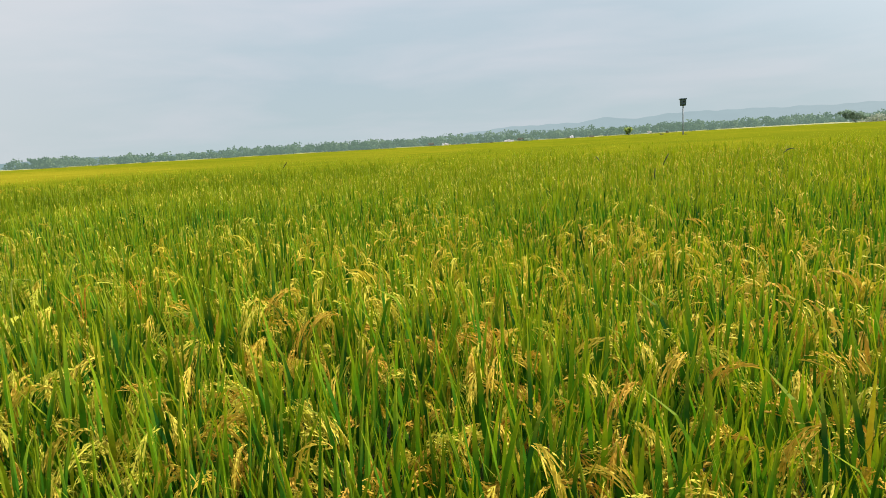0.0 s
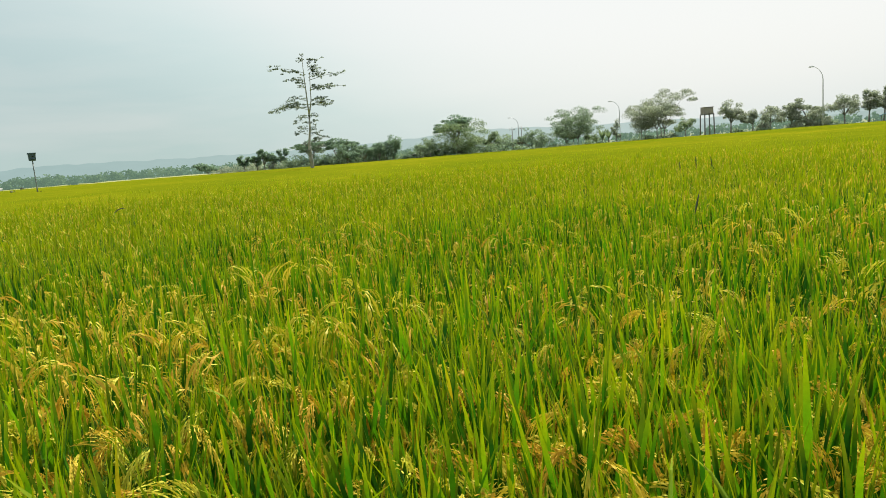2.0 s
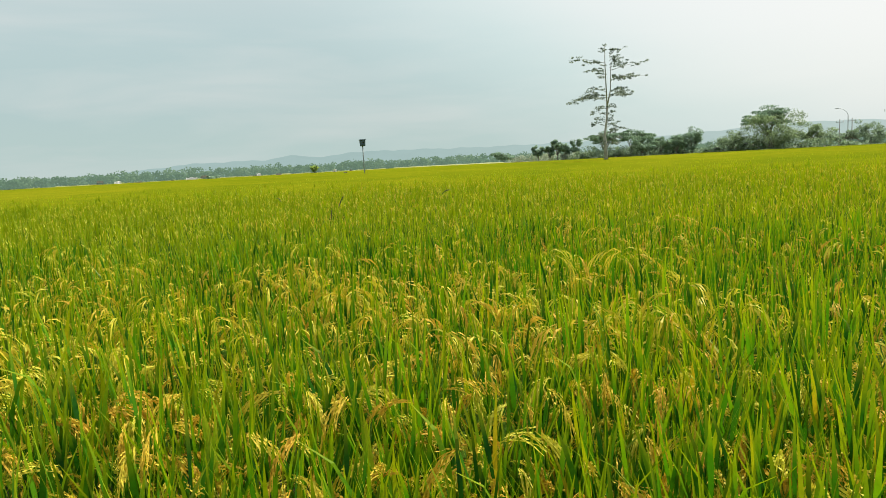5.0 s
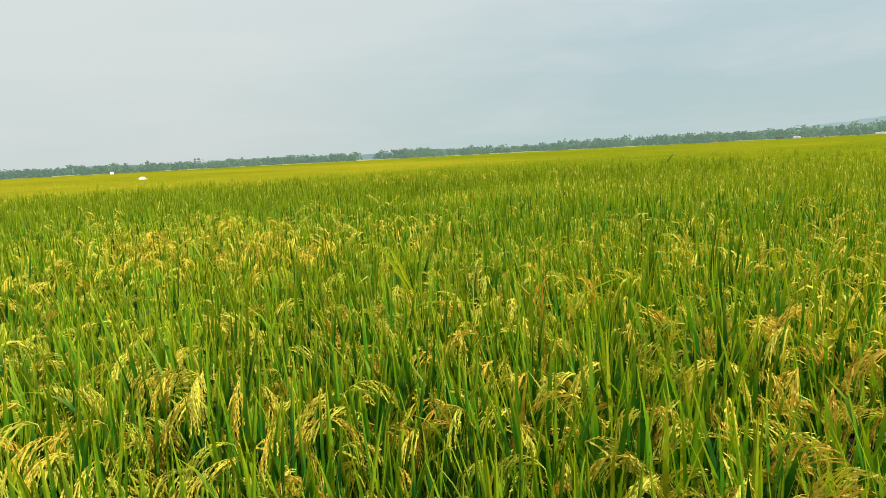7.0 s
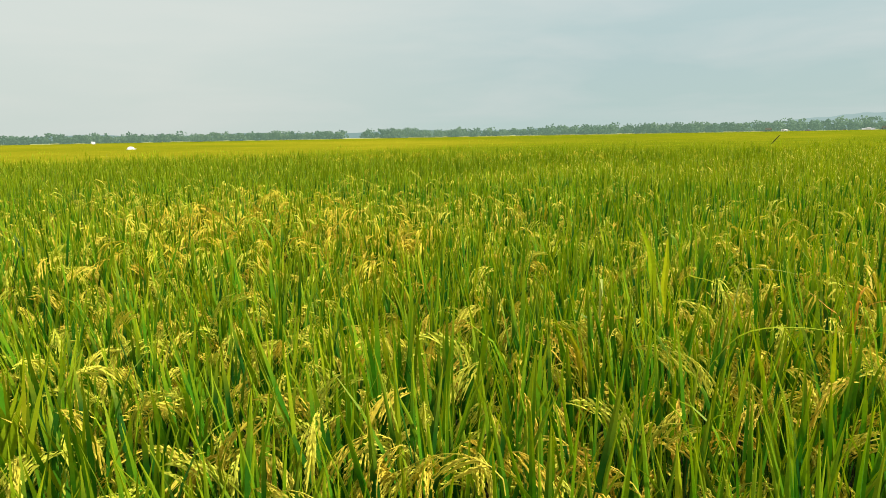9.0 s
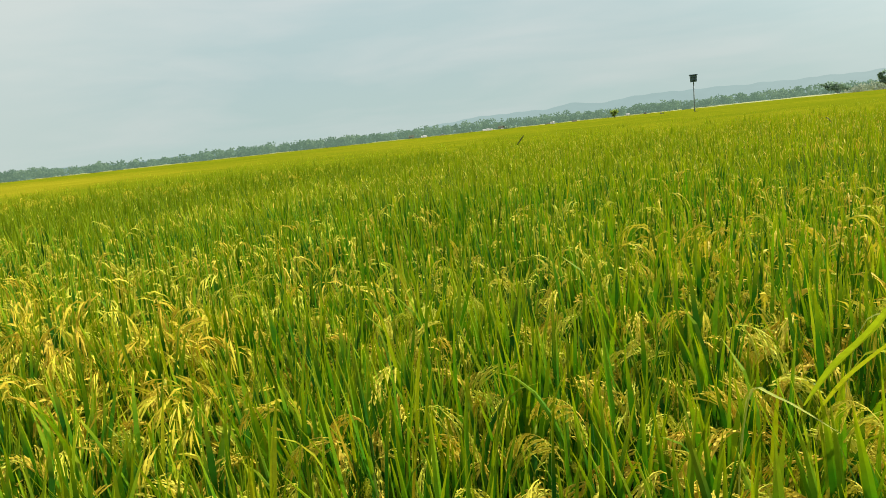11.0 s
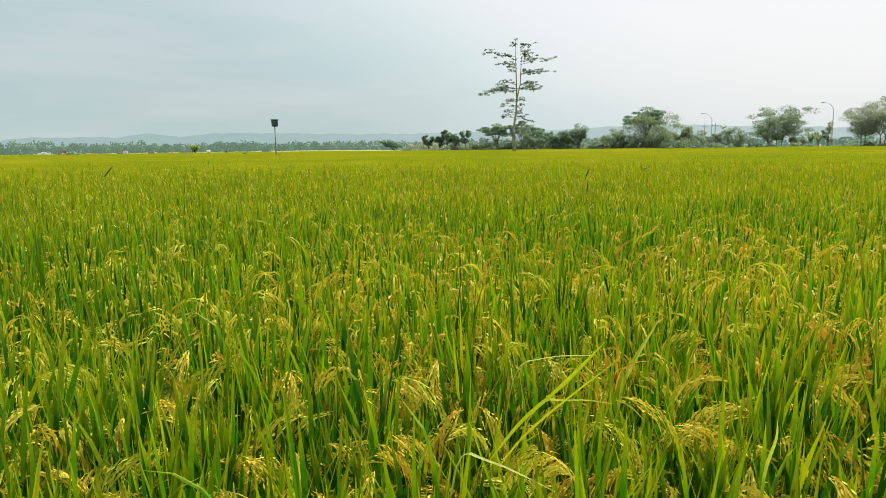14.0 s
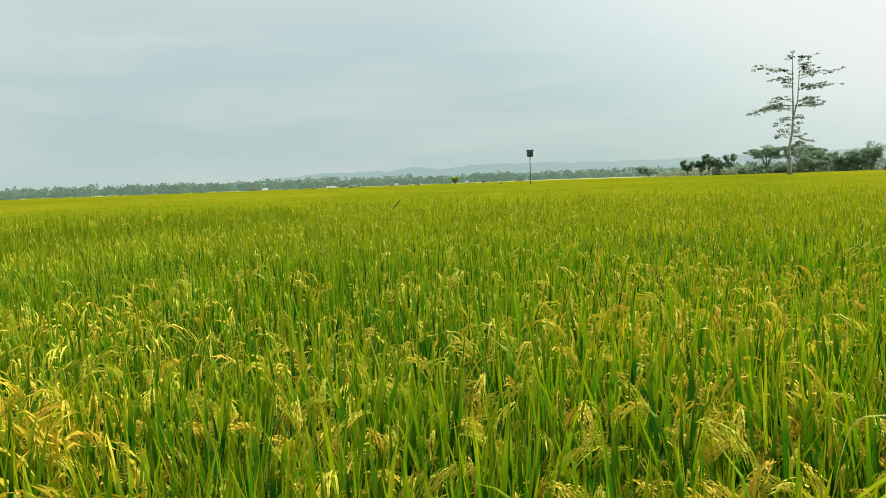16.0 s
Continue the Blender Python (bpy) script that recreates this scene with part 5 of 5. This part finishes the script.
def gable_bm(w, d, wall, rise, over):
    """A pitched roof slab."""
    bm = bmesh.new()
    t = 0.08
    pts = []
    for yy in (-d / 2 - over, d / 2 + over):
        pts.append([bm.verts.new(p) for p in ((-w / 2 - over, yy, wall - 0.1), (0, yy, wall + rise), (w / 2 + over, yy, wall - 0.1),
                                              (w / 2 + over, yy, wall - 0.1 - t), (0, yy, wall + rise - t), (-w / 2 - over, yy, wall - 0.1 - t))])
    a, b = pts
    for k in range(6):
        bm.faces.new((a[k], a[(k + 1) % 6], b[(k + 1) % 6], b[k]))
    bm.faces.new(list(reversed(a)))
    bm.faces.new(b)
    bmesh.ops.recalc_face_normals(bm, faces=list(bm.faces))
    return bm


def hut(x, y, w, d, wall, rise, turn, label, walls, roof):
    root = thing("hut", x, y, label, "hut", "huts by the road", turn=turn)
    body = part("wall", box_bm(w, d, wall, (0, 0, -0.05), 0.02), walls, root)
    part("roof", gable_bm(w, d, wall, rise, 0.3), roof, root)
    part("door", box_bm(0.8, 0.06, min(1.9, wall - 0.2), (-w * 0.2, -d / 2 - 0.02, -0.04), 0.01), DARK, body)
    part("window", box_bm(0.5, 0.06, 0.45, (w * 0.22, -d / 2 - 0.02, wall * 0.5), 0.01), DARK, body)
    return root


hut(69.6, 104.4, 4.2, 3.0, 1.9, 0.9, -35, "small roadside hut with a pale wall and tiled roof", WALLPAINT, ROOF)
hut(59.6, 107.0, 3.2, 2.6, 1.7, 0.7, -32, "small roadside hut with a zinc roof", WALLPAINT, ZINC)
hut(56.0, 109.5, 2.2, 2.0, 1.5, 0.5, -30, "small pale roadside stall with a zinc roof", WALLPAINT, ZINC)
hut(74.2, 102.6, 3.0, 2.4, 1.8, 0.7, -35, "small roadside hut with a pale wall and tiled roof", WALLPAINT, ROOF)


def kiosk():
    root = thing("kiosk", 94.1, 49.4, "small open stall under a blue tarpaulin", "stall", turn=-62)
    for sx in (-0.7, 0.7):
        for sy in (-0.5, 0.5):
            part("post", tubes_bm([([Vector((sx, sy, -0.05)), Vector((sx, sy, 1.9))], (0.04, 0.04))], 6), BARK, root)
    part("tarpaulin", gable_bm(1.5, 1.1, 1.95, 0.35, 0.2), BLUE, root)
    part("counter", box_bm(1.3, 0.4, 0.9, (0, -0.4, 0.0), 0.01), BLUE, root)


kiosk()


def white_sack(x, y, z, length, turn):
    root = thing("white_sack", x, y, "white plastic sack lying on the rice", "sack", z=z, turn=turn)
    bm = bmesh.new()
    bmesh.ops.create_icosphere(bm, subdivisions=3, radius=0.5)
    for v in bm.verts:
        n = noise.noise(v.co * 3.0) * 0.12
        v.co = Vector((v.co.x * length * (1 + n), v.co.y * length * 0.55 * (1 + n), max(v.co.z, -0.32) * length * 0.85 * (1 + 2 * n)))
    for f in bm.faces:
        f.smooth = True
    part("sack", bm, WHITE, root)
    part("tie", tubes_bm([([Vector((length * 0.46, 0, 0.02)), Vector((length * 0.62, 0.02, 0.06))], (0.05, 0.03))], 8), WHITE, root)


white_sack(-48.0, 15.6, 1.0, 0.5, 60)


def shelter():
    """A small arched white cover."""
    root = thing("white_shelter", -143.8, 41.8, "small arched white plastic shelter at the field edge", "shelter", turn=75)
    bm = bmesh.new()
    rings = []
    for x in (-0.3, 0.3):
        outer = [bm.verts.new((x, 0.45 * math.cos(math.pi * k / 10), 1.6 * math.sin(math.pi * k / 10) ** 0.8)) for k in range(11)]
        inner = [bm.verts.new((x, 0.40 * math.cos(math.pi * k / 10), 1.54 * math.sin(math.pi * k / 10) ** 0.8)) for k in range(11)]
        rings.append((outer, inner))
    (o1, i1), (o2, i2) = rings
    for k in range(10):
        bm.faces.new((o1[k], o1[k + 1], o2[k + 1], o2[k]))
        bm.faces.new((i2[k], i2[k + 1], i1[k + 1], i1[k]))
        bm.faces.new((o1[k + 1], o1[k], i1[k], i1[k + 1]))
        bm.faces.new((o2[k], o2[k + 1], i2[k + 1], i2[k]))
    part("cover", bm, WHITE, root)
    for s in (-0.3, 0.3):
        part("hoop", tubes_bm([([Vector((s, 0.46 * math.cos(math.pi * k / 10), 1.62 * max(0.0, math.sin(math.pi * k / 10)) ** 0.8)) for k in range(11)], [0.03] * 11)], 6), STEEL, root)


shelter()


def field_shelter(x, y, turn, size):
    """An open shelter in the paddies: four posts and a pale roof."""
    root = thing("field_shelter", x, y, "small open field shelter with a weathered brown roof", "shelter", "field shelters", turn=turn)
    for sx in (-0.5, 0.5):
        for sy in (-0.4, 0.4):
            part("post", tubes_bm([([Vector((sx * size, sy * size, -0.05)), Vector((sx * size, sy * size, size * 1.05))], (0.06, 0.06))], 6), BARK, root)
    part("roof", gable_bm(size * 1.1, size * 0.9, size * 1.1, size * 0.3, 0.15), OLD_STRAW, root)
    part("floor", box_bm(size, size * 0.8, 0.08, (0, 0, size * 0.35), 0.01), BARK, root)


field_shelter(-26.7, 179.4, 98, 1.1)
field_shelter(-78.0, 196.0, 110, 1.5)
field_shelter(-52.0, 205.0, 80, 1.5)


def sheet(x, y, length, height, turn):
    """A white plastic sheet stretched low over its pegs at the field's end."""
    root = thing("plastic_sheet", x, y, "white plastic sheet stretched low over pegs at the field edge", "sheet", "white sheets", turn=turn)
    bm, n = bmesh.new(), 10
    rows = []
    for k in range(n + 1):
        sag = 0.10 * math.sin(math.pi * k / n * 3)
        rows.append([bm.verts.new((length * (k / n - 0.5), yy, height * h - sag * h)) for yy, h in ((-0.5, 0.55), (-0.2, 0.9), (0.0, 1.0), (0.2, 0.9), (0.5, 0.55))])
    for k in range(n):
        for j in range(4):
            bm.faces.new((rows[k][j], rows[k + 1][j], rows[k + 1][j + 1], rows[k][j + 1]))
    bmesh.ops.solidify(bm, geom=list(bm.faces), thickness=0.02)
    part("cover", bm, WHITE, root)
    for k in (-0.45, 0.0, 0.45):
        part("peg", tubes_bm([([Vector((length * k, 0, -0.05)), Vector((length * k, 0, height * 0.95))], (0.04, 0.035))], 6), BARK, root)


def straw_heap(x, y, width, height, seed):
    """A dark weathered heap of straw, uneven, standing on the ground."""
    root = thing("straw_heap", x, y, "dark weathered heap of straw at the field edge", "straw heap", "straw heaps")
    bm = bmesh.new()
    bmesh.ops.create_icosphere(bm, subdivisions=3, radius=1.0)
    for v in bm.verts:
        n = noise.noise(v.co * 1.7 + Vector((seed, 0, 0))) * 0.35
        v.co = Vector((v.co.x * width * 0.5 * (1 + n), v.co.y * width * 0.4 * (1 + n), max(-0.03, v.co.z) * height * (1 + n)))
    part("straw", bm, OLD_STRAW, root)


sheet(-89.0, 238.0, 2.2, 1.75, 20)
sheet(-66.0, 243.0, 3.6, 1.7, 12)
sheet(-60.5, 244.5, 1.6, 1.9, 25)
sheet(-36.5, 206.0, 1.2, 1.85, 10)
sheet(-16.5, 240.0, 1.3, 1.9, 5)
straw_heap(-82.5, 240.0, 4.0, 1.30, 1)
straw_heap(-72.5, 243.0, 1.6, 1.35, 2)
straw_heap(-44.5, 246.0, 4.0, 1.3, 3)
straw_heap(-11.0, 243.0, 1.8, 1.4, 4)
straw_heap(-4.6, 88.0, 0.9, 1.35, 5)
tree(-5.0, 36.0, 1.12, 0.5, "shrub", "small dark weed clump standing in the rice", 60, WEED, leaves=160, size=0.10, group="weeds in the rice")
tree(-1.55, 66.6, 1.72, 1.1, "shrub", "low dark weeds round the foot of the nest box pole", 61, WEED, leaves=260, size=0.12, group="weeds in the rice")
